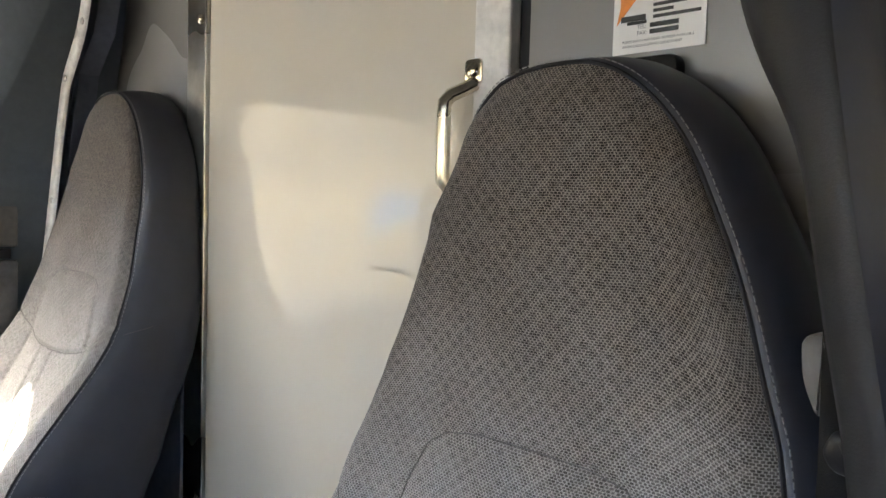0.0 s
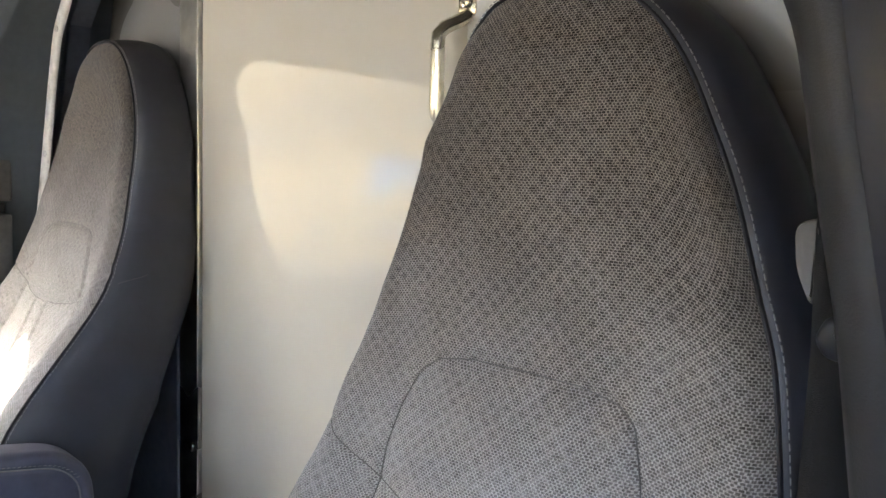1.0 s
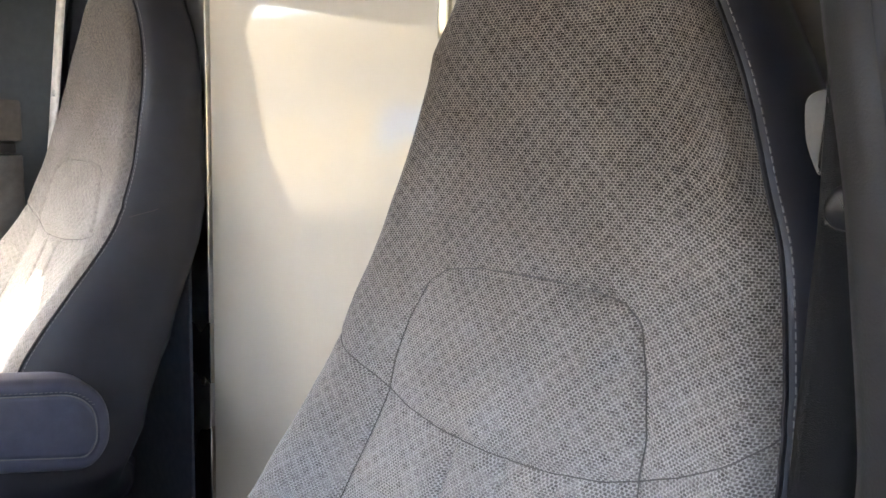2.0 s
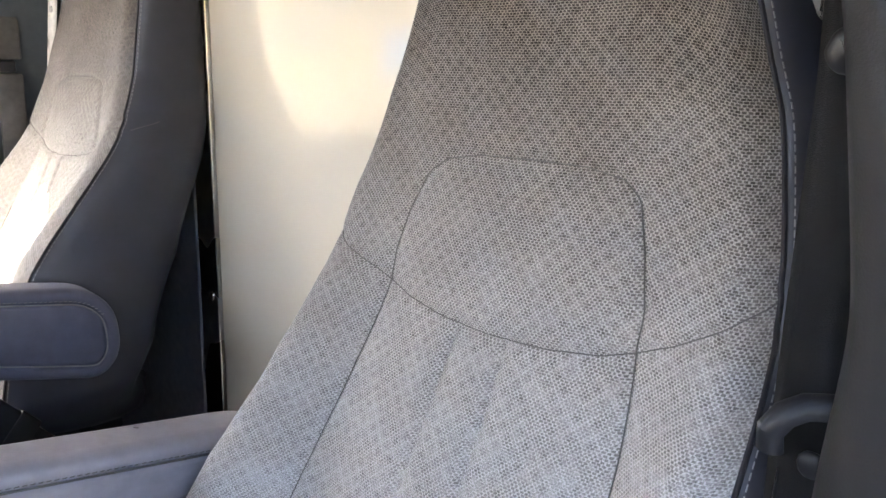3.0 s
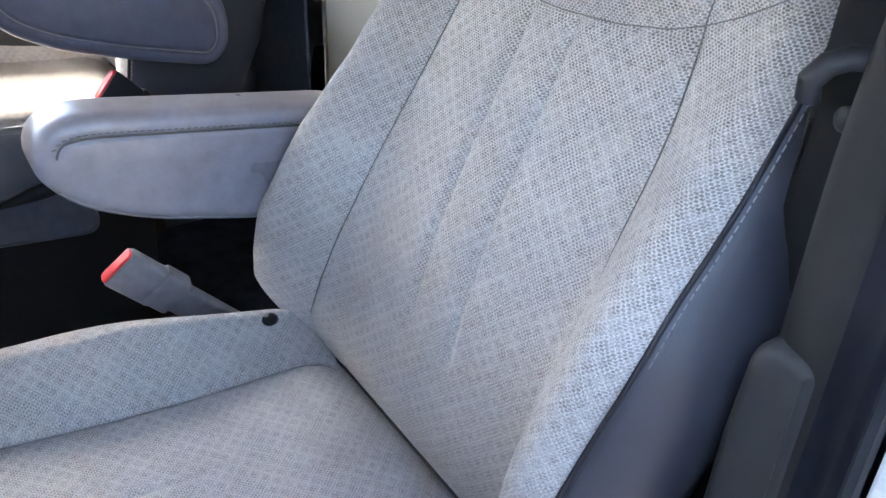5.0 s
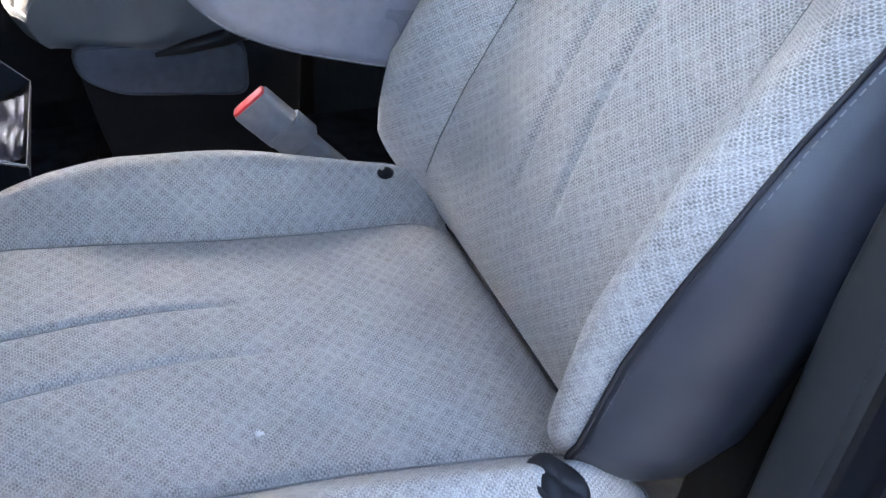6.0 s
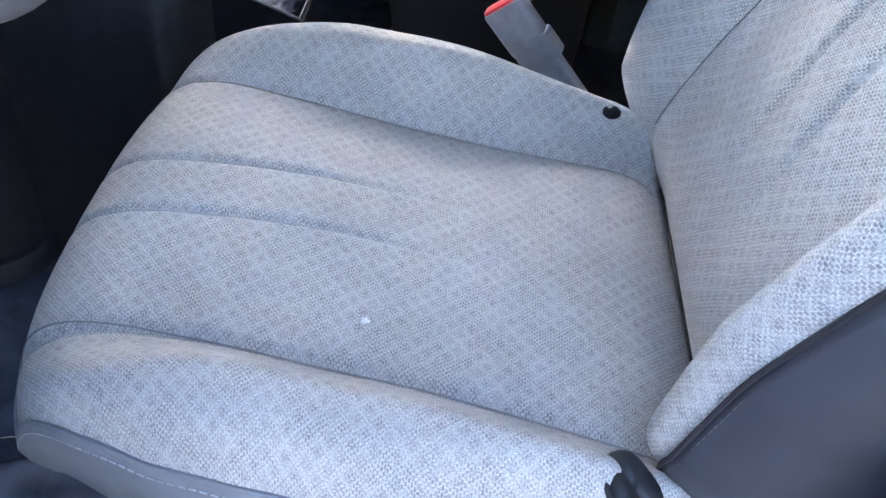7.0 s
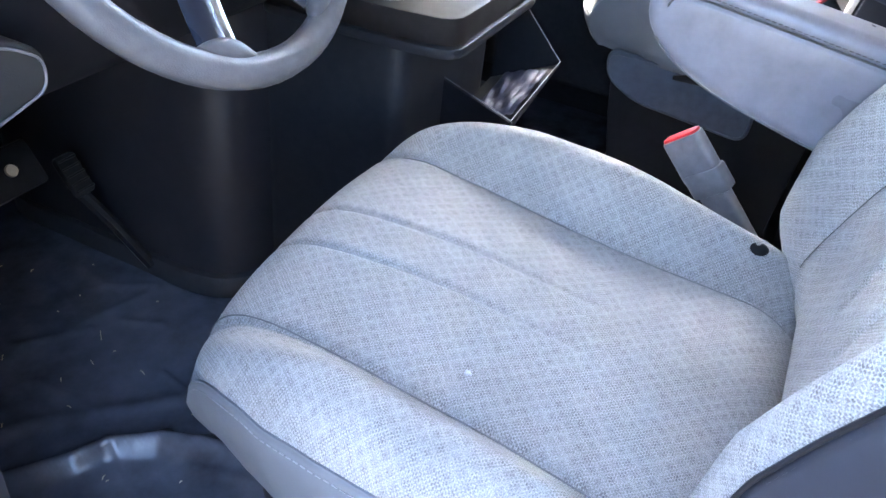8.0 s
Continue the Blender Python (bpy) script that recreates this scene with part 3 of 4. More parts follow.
def make_pleat(s):
    bm = bmesh.new()
    V = np.linspace(0.45, 0.99, 60)
    want = pleat_mid(V) + s * 0.036
    u = want / 0.27
    for _ in range(8):
        P, _gx = cush_surface(u, V)
        u = u + (want - P[:, 0]) / 0.27
    tube(bm, P + np.array((0, 0, 0.0003)), list(np.linspace(0.0001, 0.0006, len(P))), 5)
    return bm_mesh(bm, "pleat", PLEAT_CLOTH)


def make_base():
    bm = bmesh.new()
    prism(bm, rounded([(-0.14, 0.0), (0.24, 0.0), (0.24, 0.02), (0.22, 0.05), (0.25, 0.20), (0.27, 0.345), (-0.13, 0.345), (-0.11, 0.05), (-0.14, 0.02)], 0.012), "x", -0.19, 0.19, 0.004)
    return bm_mesh(bm, "pedestal", DASH)


def buckle_parts(seat, top, wide, axis, body, label):
    """The belt buckle on its stalk: body, collar and press button."""
    w, a = Vector(wide).normalized(), Vector(axis).normalized()
    n = w.cross(a).normalized()
    m = Matrix((w, n, a)).transposed().to_4x4()
    top = Vector(top)
    bm = bmesh.new()
    prism(bm, rounded([(-0.027, -0.011), (0.027, -0.011), (0.027, 0.011), (-0.027, 0.011)], 0.008), "z", -0.062, 0.0, 0.003)
    bmesh.ops.transform(bm, matrix=Matrix.Translation(top) @ m, verts=bm.verts)
    bu = part("buckle", bm, body, seat, label)
    bm = bmesh.new()
    prism(bm, rounded([(-0.025, -0.0085), (0.025, -0.0085), (0.025, 0.0085), (-0.025, 0.0085)], 0.006), "z", -0.004, 0.0035, 0.002)
    bmesh.ops.transform(bm, matrix=Matrix.Translation(top) @ m, verts=bm.verts)
    part("press_button", bm, RED, bu, "red press button")
    bm = bmesh.new()
    prism(bm, rounded([(-0.030, -0.013), (0.024, -0.013), (0.024, 0.013), (-0.030, 0.013)], 0.008), "z", -0.085, -0.050, 0.003)
    prism(bm, rounded([(-0.022, -0.010), (0.018, -0.010), (0.018, 0.010), (-0.022, 0.010)], 0.006), "z", -0.19, -0.080, 0.003)
    bmesh.ops.transform(bm, matrix=Matrix.Translation(top) @ m, verts=bm.verts)
    part("stalk_sleeve", bm, body, bu)


def make_seat(name, at, side, label):
    """A high-backed bucket seat; side: +1 or -1, where its arm and buckle are."""
    seat = thing(name, at, label, "seat", "cab seats")
    for nm, make, lab in (("back_cover", make_back, "grey-tan woven cloth back cover"), ("back_shell", make_back_shell, "dark blue-grey vinyl back shell"),
                          ("back_piping", make_back_piping, "dark vinyl piping"), ("back_stitching", make_back_stitch, "pale thread stitching"),
                          ("back_seam", make_back_seams, "dark sewn seam"), ("cushion_cover", make_cush, "grey-tan woven cloth cushion cover"),
                          ("cushion_skirt", make_cush_shell, "vinyl skirt in a lit grey tone"), ("cushion_piping", make_cush_piping, "grey piping"),
                          ("cushion_stitching", make_cush_stitch, "pale thread stitching"), ("cushion_seam", make_cush_seams, "grey sewn seam"), ("cushion_seam.001", lambda: make_cush_seams(-1), "grey sewn seam"),
                          ("cushion_pleat", lambda: make_pleat(1), "sewn pleat"), ("cushion_pleat.001", lambda: make_pleat(-1), "sewn pleat"),
                          ("pedestal", make_base, "black steel pedestal")):
        me = shared((nm, side), lambda: make(side)) if nm.startswith("back_") else shared(nm, make)
        if side < 0 and nm.startswith("back_"):
            me = me.copy()
            me.transform(Matrix.Scale(-1, 4, (1, 0, 0)))
            me.flip_normals()
        put(nm.split(".")[0], me, seat, lab)
    x0, x1 = sorted((side * 0.283, side * 0.355))
    def arm_y(y):
        return y if side > 0 else 0.600 + (y - 0.600) * 0.88

    bm, line, inward, deep = arm_mesh(x0, x1, arm_y, side < 0)
    arm = part("armrest", bm, ARM_LIT if side > 0 else ARM_SHADED, seat, "padded dark vinyl armrest")
    for x, o in ((x0, 0.0030), (x1, -0.0030)):
        bm = bmesh.new()
        way = 1 if line[(int(np.argmin(inward[:, 1])) + 1) % len(line), 0] > line[int(np.argmin(inward[:, 1])), 0] else -1
        if side < 0:
            tube(bm, [(x + o, y, z) for y, z in line + inward * 0.0222], 0.0012, 6, closed=True)
        else:
            first = int(np.argmin(line[:, 0] + (inward[:, 1] > -0.8) * 9))
            run = [(first + k * way) % len(line) for k in range(len(line))]
            run = run[:next(k for k, i in enumerate(run) if k > 5 and deep[i] < 0.35)]
            tube(bm, [(x + o * 1.05, y, z) for y, z in (line + inward * 0.0222)[run]], 0.0012, 6)
        part("arm_seam", bm, SEAM if side > 0 else THREAD, arm, "dark sewn seam" if side > 0 else "grey sewn seam")
        bm = bmesh.new()
        top = line + inward * 0.0172
        for y, z in resample(top[(inward[:, 1] < -0.5)], 0.0065):
            vs = bmesh.ops.create_cube(bm, size=1.0)["verts"]
            bmesh.ops.scale(bm, vec=(0.0010, 0.0042, 0.0009), verts=vs)
            bmesh.ops.translate(bm, vec=(x + (o - 0.0026 if o > 0 else o + 0.0026), y, z), verts=vs)
        part("arm_stitching", bm, SEAM if side > 0 else THREAD, arm, "thread stitching")
        if side > 0:
            bm = bmesh.new()
            low = np.roll(np.arange(len(line)), -int(np.argmax(deep)))
            low = low[inward[low, 1] > 0.6]
            tube(bm, [(x + o * 0.3, y, z) for y, z in (line + inward * 0.0045)[low]], 0.0011, 6)
            part("arm_piping", bm, BUCKLE, arm, "pale grey lower piping")
    bm = bmesh.new()
    rot = Matrix.Rotation(radians(90), 4, "Y")
    bmesh.ops.create_cone(bm, cap_ends=True, segments=24, radius1=0.022, radius2=0.022, depth=0.04, matrix=Matrix.Translation((side * 0.268, arm_y(0.228) - SEAT_Y, 0.628)) @ rot)
    part("arm_pivot", bm, BLACK, arm)
    bm = bmesh.new()
    prism(bm, rounded([(-0.02, 0.205), (0.20, 0.225), (0.262, 0.26), (0.270, 0.315), (0.10, 0.318), (-0.02, 0.312)], 0.03), "x", side * 0.225 - 0.012, side * 0.225 + 0.012, 0.005, 3)
    if side < 0:
        bmesh.ops.translate(bm, vec=(0, 0, 0.04), verts=bm.verts)
    flap = part("side_flap", bm, VINYL if side > 0 else UNDER, seat, "blue-grey vinyl side flap")
    up = 0.04 if side < 0 else 0.0
    bm = bmesh.new()
    tube(bm, [(side * 0.225 + (-0.0125 if side < 0 else 0.0125), y, z + up) for y, z in rounded([(-0.015, 0.210), (0.20, 0.230), (0.257, 0.262), (0.265, 0.311), (0.10, 0.313), (-0.015, 0.307)], 0.028)], 0.0022, 6, closed=True)
    part("flap_piping", bm, UNDER, flap)
    bm = bmesh.new()
    tube(bm, [(side * 0.245, -0.04, 0.372), (side * 0.262, 0.02, 0.366), (side * 0.266, 0.08, 0.356), (side * 0.262, 0.135, 0.344)], [0.010, 0.015, 0.012, 0.004], 10)
    part("recliner_lever", bm, BLACK, seat, "black pointed recliner lever")
    for cx, cy, cz, tip in ((0.238, 0.400, 0.470, 0.45), (-0.224, 0.412, 0.476, -0.30)):
        at = Matrix.Translation((cx, cy - SEAT_Y, cz)) @ Matrix.Rotation(tip, 4, "Y") @ Matrix.Rotation(0.5 * (1 if cx < 0 else -1), 4, "Z")
        rim_w = 0.017 if cx < 0 else 0.014
        bm = bmesh.new()
        bmesh.ops.create_uvsphere(bm, u_segments=28, v_segments=16, radius=1.0)
        for v in bm.verts:
            x, y, z = v.co
            crease = 0.30 * math.exp(-((y - 0.35 * x) / 0.16) ** 2)
            v.co = at @ Vector((x * rim_w * (1.55 if cx < 0 else 1.1), y * rim_w * 1.05, (z - crease * (1 if z > 0 else 0)) * (0.0085 if cx < 0 else 0.013) + 0.0020 * math.sin(x * 4 + y * 3)))
        tab = part("corner_tab", bm, BLACK, seat, "folded glossy black vinyl tab")
        bm = bmesh.new()
        tube(bm, [at @ Vector((rim_w * 1.5 * k, rim_w * (0.95 - 0.25 * k), 0.0045 - 0.004 * k * k)) for k in np.linspace(-0.8, 0.8, 12)], 0.0022, 7)
        part("fold", bm, BLACK, tab)
    return seat


driver_seat = make_seat("driver_seat", (0, SEAT_Y, 0), 1, "high-backed grey-tan woven cloth seat with dark vinyl sides")
buckle_parts(driver_seat, (0.364, 0.527 - SEAT_Y, 0.518), (0.014, 0.037, -0.037), (0.02, 0.68, 0.72), BUCKLE, "grey plastic seat belt buckle")
passenger_seat = make_seat("passenger_seat", (1.10, SEAT_Y - 0.02, 0.058), -1, "high-backed pale cloth seat with dark vinyl sides, partly sunlit")
buckle_parts(passenger_seat, (-0.345, 0.45 - SEAT_Y, 0.545), (-0.014, 0.037, -0.037), (-0.02, 0.68, 0.72), BLACK, "black seat belt buckle")
bm = bmesh.new()
box(bm, (1.10, 0.55, 0.029), (0.40, 0.42, 0.058), 0.006)
tagged(part("seat_riser", bm, BLACK), "black steel riser under the passenger seat", "seat riser")

# ---- shell ----
CX = 0.55
bm = bmesh.new()
box(bm, (CX, 1.0, -0.03), (2.0, 2.1, 0.06), 0.0)
tagged(part("floor", bm, MAT, shade=False), "black rubber cab floor covering", "floor", kind="structure")
bm = bmesh.new()
box(bm, (CX, 0.85, 1.74), (2.0, 1.9, 0.05), 0.0)
tagged(part("ceiling", bm, HEAD, shade=False), "grey headliner", "ceiling", kind="structure")

# partition behind the seats
bm = bmesh.new()
box(bm, ((0.157 - 0.95) / 2, -0.02, 0.86), (1.107, 0.04, 1.72), 0.0)
box(bm, ((0.93 + 1.55) / 2, -0.02, 0.86), (0.62, 0.04, 1.72), 0.0)
box(bm, (0.54, -0.06, 0.86), (0.80, 0.03, 1.72), 0.0)
wall_back = tagged(part("wall_back", bm, PANEL, shade=False), "grey painted metal partition wall", "wall", kind="structure")
bm = bmesh.new()
prism(bm, rounded([(0.944, 0.03), (1.44, 0.03), (1.44, 0.98), (0.944, 0.98)], 0.01), "y", 0.003, 0.012, 0.003)
tagged(part("lower_panel", bm, KICK, shade=False), "blue-grey vinyl lower panel of the partition", "panel", kind="structure")
door = thing("door_1", (0.55, 0, 0.02), "glossy cream partition door with a metal pull handle", "door", kind="structure")
bm = bmesh.new()
box(bm, (-0.0, -0.006, 0.83), (0.640, 0.018, 1.66), 0.003)
part("leaf", bm, GLOSS, door, "glossy cream door leaf", shade=False)
bm = bmesh.new()
box(bm, (-0.345, 0.0, 0.83), (0.054, 0.02, 1.66), 0.004)
part("lock_edge", bm, ALLOY, door, "pale metal edge strip", shade=False)
bm = bmesh.new()
box(bm, (-0.383, -0.012, 0.83), (0.018, 0.012, 1.66), 0.0)
part("edge_gap", bm, BLACK, door, "black strip in the door edge gap")

bm = bmesh.new()
box(bm, (0.905, 0.004, 0.85), (0.068, 0.012, 1.70), 0.002)
jamb = tagged(part("door_frame", bm, STEEL, shade=False), "stainless door frame strip with rivets", "door frame", kind="structure")
for z in (0.24, 0.662, 1.083, 1.50):
    bm = bmesh.new()
    screw(bm, (0.892, 0.011, z), 0.0095)
    part("rivet", bm, ZINC, jamb)

# pull handle
handle = thing("pull_handle", (0.24, 0.0, 1.345), "plated steel pull handle screwed to the partition door", "handle")
bm = bmesh.new()
prism(bm, rounded([(-0.024, -0.014), (0.004, -0.014), (0.004, 0.016), (-0.024, 0.016)], 0.008), "y", 0.003, 0.012, 0.002)
part("foot", bm, ZINC, handle)
bm = bmesh.new()
screw(bm, (-0.010, 0.013, 0.002), 0.009)
part("screw", bm, ZINC, handle)
bm = bmesh.new()
tube(bm, [(-0.012, 0.010, -0.012), (-0.006, 0.018, -0.018), (0.004, 0.031, -0.026), (0.009, 0.036, -0.034), (0.009, 0.037, -0.046), (0.009, 0.037, -0.112), (0.009, 0.036, -0.124), (0.004, 0.031, -0.132), (-0.006, 0.018, -0.140), (-0.010, 0.010, -0.142)], 0.009, 12, flat=(0.012, 0.0075))
part("bar", bm, ZINC, handle)

# sticker on the partition
plate = thing("sticker", (0.0, 0.0, 1.40), "white maker's sticker with black print and an orange mark", "sticker")
bm = bmesh.new()
box(bm, (0.0, 0.0015, 0.0), (0.098, 0.001, 0.11), 0.0)
part("paper", bm, PAPER, plate)


def lettering(text, x, z, size, parent, mat=INK):
    cu = bpy.data.curves.new("line_of_print", "FONT")
    cu.body, cu.size, cu.extrude = text, size, 0.0
    cu.align_x = "LEFT"
    ob = new("tmp", cu)
    me = bpy.data.meshes.new_from_object(ob.evaluated_get(bpy.context.evaluated_depsgraph_get()))
    bpy.data.objects.remove(ob)
    me.materials.clear()
    me.materials.append(mat)
    t = put("line_of_print", me, parent)
    t.matrix_local = Matrix.Translation((x, 0.0024, z)) @ Matrix.Rotation(radians(180), 4, "Z") @ Matrix.Rotation(radians(90), 4, "X")


def bar(bm, x0, x1, z, h):
    box(bm, ((x0 + x1) / 2, 0.0024, z), (abs(x1 - x0), 0.0006, h), 0.0)


for x0, x1, z, h in ((0.040, 0.013, -0.022, 0.0055), (0.033, 0.012, -0.0265, 0.003), (0.005, -0.030, -0.012, 0.003), (0.005, -0.016, -0.0175, 0.003), (0.005, -0.044, -0.023, 0.003),
                     (0.005, -0.02, -0.0065, 0.003), (0.008, -0.022, -0.0305, 0.0042), (0.008, -0.022, -0.0365, 0.0042)):
    bm = bmesh.new()
    bar(bm, x0, x1, z, h)
    part("print_line", bm, INK, plate, "line of black print", shade=False)
lettering("TEL:", 0.022, -0.0325, 0.0055, plate)
lettering("FAX:", 0.022, -0.0385, 0.0055, plate)
lettering("PLEASE HAVE UNIT SERIAL NUMBER AVAILABLE", 0.038, -0.0450, 0.0036, plate)
lettering("WHEN CALLING SERVICE DEPARTMENT", 0.038, -0.0495, 0.0036, plate)
bm = bmesh.new()
prism(bm, [(0.045, -0.027), (0.024, -0.004), (0.020, 0.02), (0.042, 0.02), (0.041, -0.010)], "y", 0.0021, 0.0026)
part("orange_mark", bm, ORANGE, plate, "orange and yellow mark", shade=False)

# black catch plate behind the seat top
bm = bmesh.new()
prism(bm, rounded([(0.06, 1.26), (0.06, 1.338), (-0.031, 1.338), (-0.031, 1.25)], 0.012), "y", 0.001, 0.018, 0.003)
tagged(part("catch_plate", bm, BLACK), "black plastic catch plate on the partition", "catch plate")

# passenger side wall with its window
bm = bmesh.new()
for poly in ([(0.0, 0.0), (2.0, 0.0), (2.0, 0.90), (0.0, 0.90)],
             [(0.0, 1.45), (2.0, 1.45), (2.0, 1.72), (0.0, 1.72)],
             [(0.0, 0.90), (0.49, 0.90), (0.39, 1.20), (0.40, 1.38), (0.45, 1.45), (0.0, 1.45)],
             [(1.45, 0.90), (2.0, 0.90), (2.0, 1.45), (1.22, 1.45)]):
    prism(bm, poly, "x", 1.46, 1.50)
# thick door ledge added to block sun from the passenger cushion
prism(bm, rounded([(0.34, 0.12), (1.50, 0.12), (1.50, 0.885), (0.50, 0.892), (0.34, 0.80)], 0.04), "x", 1.31, 1.4605, 0.012)
tagged(part("wall_right", bm, DARK, shade=False), "dark grey passenger door and side wall", "wall", kind="structure")
bm = bmesh.new()
prism(bm, [(0.003, 0.0), (0.075, 0.0), (0.060, 0.50), (0.003, 0.56)], "x", -0.34, -0.02, 0.008)
tagged(part("kick_panel", bm, DARK), "dark lower trim panel behind the driver seat", "trim panel", kind="structure")
# driver side: pillar, sill, and an unseen header set low to cut sky light
bm = bmesh.new()
for poly in ([(0.0, 0.0), (0.275, 0.0), (0.255, 1.72), (0.0, 1.72)], [(0.90, 0.0), (2.0, 0.0), (2.0, 1.72), (0.90, 1.72)], [(0.34, 1.26), (0.90, 1.26), (0.90, 1.72), (0.34, 1.72)]):
    prism(bm, poly, "x", -0.366, -0.345)
tagged(part("wall_left", bm, DARK, shade=False), "dark body side round the open driver doorway", "wall", kind="structure")
# white outer skin of the body behind the doorway
bm = bmesh.new()
prism(bm, rounded([(-0.06, -0.05), (0.308, -0.05), (0.308, 1.73), (-0.06, 1.73)], 0.01), "x", -0.408, -0.3755, 0.003)
tagged(part("body_skin", bm, PAINT, shade=False), "white painted body side behind the driver doorway", "body panel", kind="structure")
# front: firewall, cowl and pillars
bm = bmesh.new()
for poly in ([(-0.42, 0.0), (1.5, 0.0), (1.5, 0.95), (-0.42, 0.95)], [(-0.42, 1.64), (1.5, 1.64), (1.5, 1.72), (-0.42, 1.72)]):
    prism(bm, poly, "y", 1.78, 1.84)
tagged(part("wall_front", bm, DARK, shade=False), "dark firewall below the windscreen opening", "wall", kind="structure")

# ---- door pillars, belts ----
INNER = [(-0.283, 0.265, 0.0), (-0.283, 0.265, 0.85), (-0.287, 0.265, 0.90), (-0.294, 0.262, 0.95), (-0.286, 0.260, 1.0), (-0.272, 0.255, 1.09), (-0.260, 0.25, 1.133),
         (-0.251, 0.25, 1.18), (-0.241, 0.248, 1.230), (-0.218, 0.242, 1.262), (-0.195, 0.235, 1.31), (-0.165, 0.20, 1.40), (-0.12, 0.15, 1.55), (-0.10, 0.12, 1.715)]
OUTER = [(-0.329, 0.295, 0.0), (-0.328, 0.295, 0.86), (-0.325, 0.295, 0.90), (-0.316, 0.295, 1.0), (-0.303, 0.295, 1.075), (-0.282, 0.295, 1.181), (-0.265, 0.295, 1.282), (-0.255, 0.290, 1.35), (-0.235, 0.28, 1.5), (-0.21, 0.26, 1.715)]


def along(line, z):
    a = np.array(line)
    return np.stack([np.interp(z, a[:, 2], a[:, 0]), np.interp(z, a[:, 2], a[:, 1]), z], 1)


def smooth_rows(a, n=3):
    for _ in range(n):
        a[1:-1] = (a[:-2] + 2 * a[1:-1] + a[2:]) / 4
    return a


def pillar(mirror, label):
    z = np.linspace(0, 1.712, 150)
    e1, e2 = smooth_rows(along(INNER, z)), smooth_rows(along(OUTER, z))
    def flip(P):
        if mirror:
            P = P.copy()
            P[..., 0] = 2 * CX - P[..., 0]
        return P
    inn = e1 + np.array((-0.004, -0.012, 0))
    wall = inn.copy()
    wall[:, 1] = 0.004
    mid = (e1 + e2) / 2 + np.array((0.004, 0.008, 0))
    post = thing("door_pillar", (0, 0, 0), label, "door pillar", "door pillars", "structure")
    P = np.stack([wall, inn, e1 + np.array((-0.001, -0.003, 0)), e1 + np.array((-0.002, 0.002, 0)), (e1 + mid) / 2 + np.array((0.001, 0.003, 0)), mid, (mid + e2) / 2, e2, e2 + np.array((-0.006, -0.004, 0))], 1)
    put("trim_panel", finish(sheet("trim_panel", flip(P)), COOL_LIT if mirror else GREY_SHADED), post, "moulded grey trim panel, toned blue-grey as lit" if mirror else "moulded grey trim panel")
    f1 = e2 + np.array((-0.004, -0.001, 0))
    P = np.stack([f1, f1 + np.array((-0.012, 0.004, 0)), f1 + np.array((-0.022, 0.010, 0)), f1 + np.array((-0.031, 0.020, 0)), f1 + np.array((-0.036, 0.018, 0)), f1 + np.array((-0.037, -0.01, 0)), f1 + np.array((-0.036, -0.05, 0))], 1)
    put("frame_edge", finish(sheet("frame_edge", flip(P)), FRAME), post, "dark painted door frame edge")
    bm = bmesh.new()
    q = flip(f1 + np.array((-0.035, 0.014, 0)))
    tube(bm, q[::2], 0.0060, 8)
    part("door_seal", bm, SEAL, post, "black rubber door seal")
    return post


# the same pillar trim on the far side, toned paler as lit
COOL_LIT = simple("lit_cool_grey_trim", (0.062, 0.076, 0.088), 0.6, bump=0.3, bump_scale=700.0, amount=0.15)
FRAME = simple("dark_frame_paint", (0.008, 0.009, 0.015), 0.45, bump=0.15)
FRAME.node_tree.nodes["Principled BSDF"].inputs["Specular IOR Level"].default_value = 0.25
SEAL = simple("black_rubber", (0.015, 0.016, 0.019), 0.5, bump=0.5, bump_scale=500.0)
pillar(False, "grey moulded pillar beside the open driver doorway")
pillar(True, "grey moulded pillar behind the passenger door")


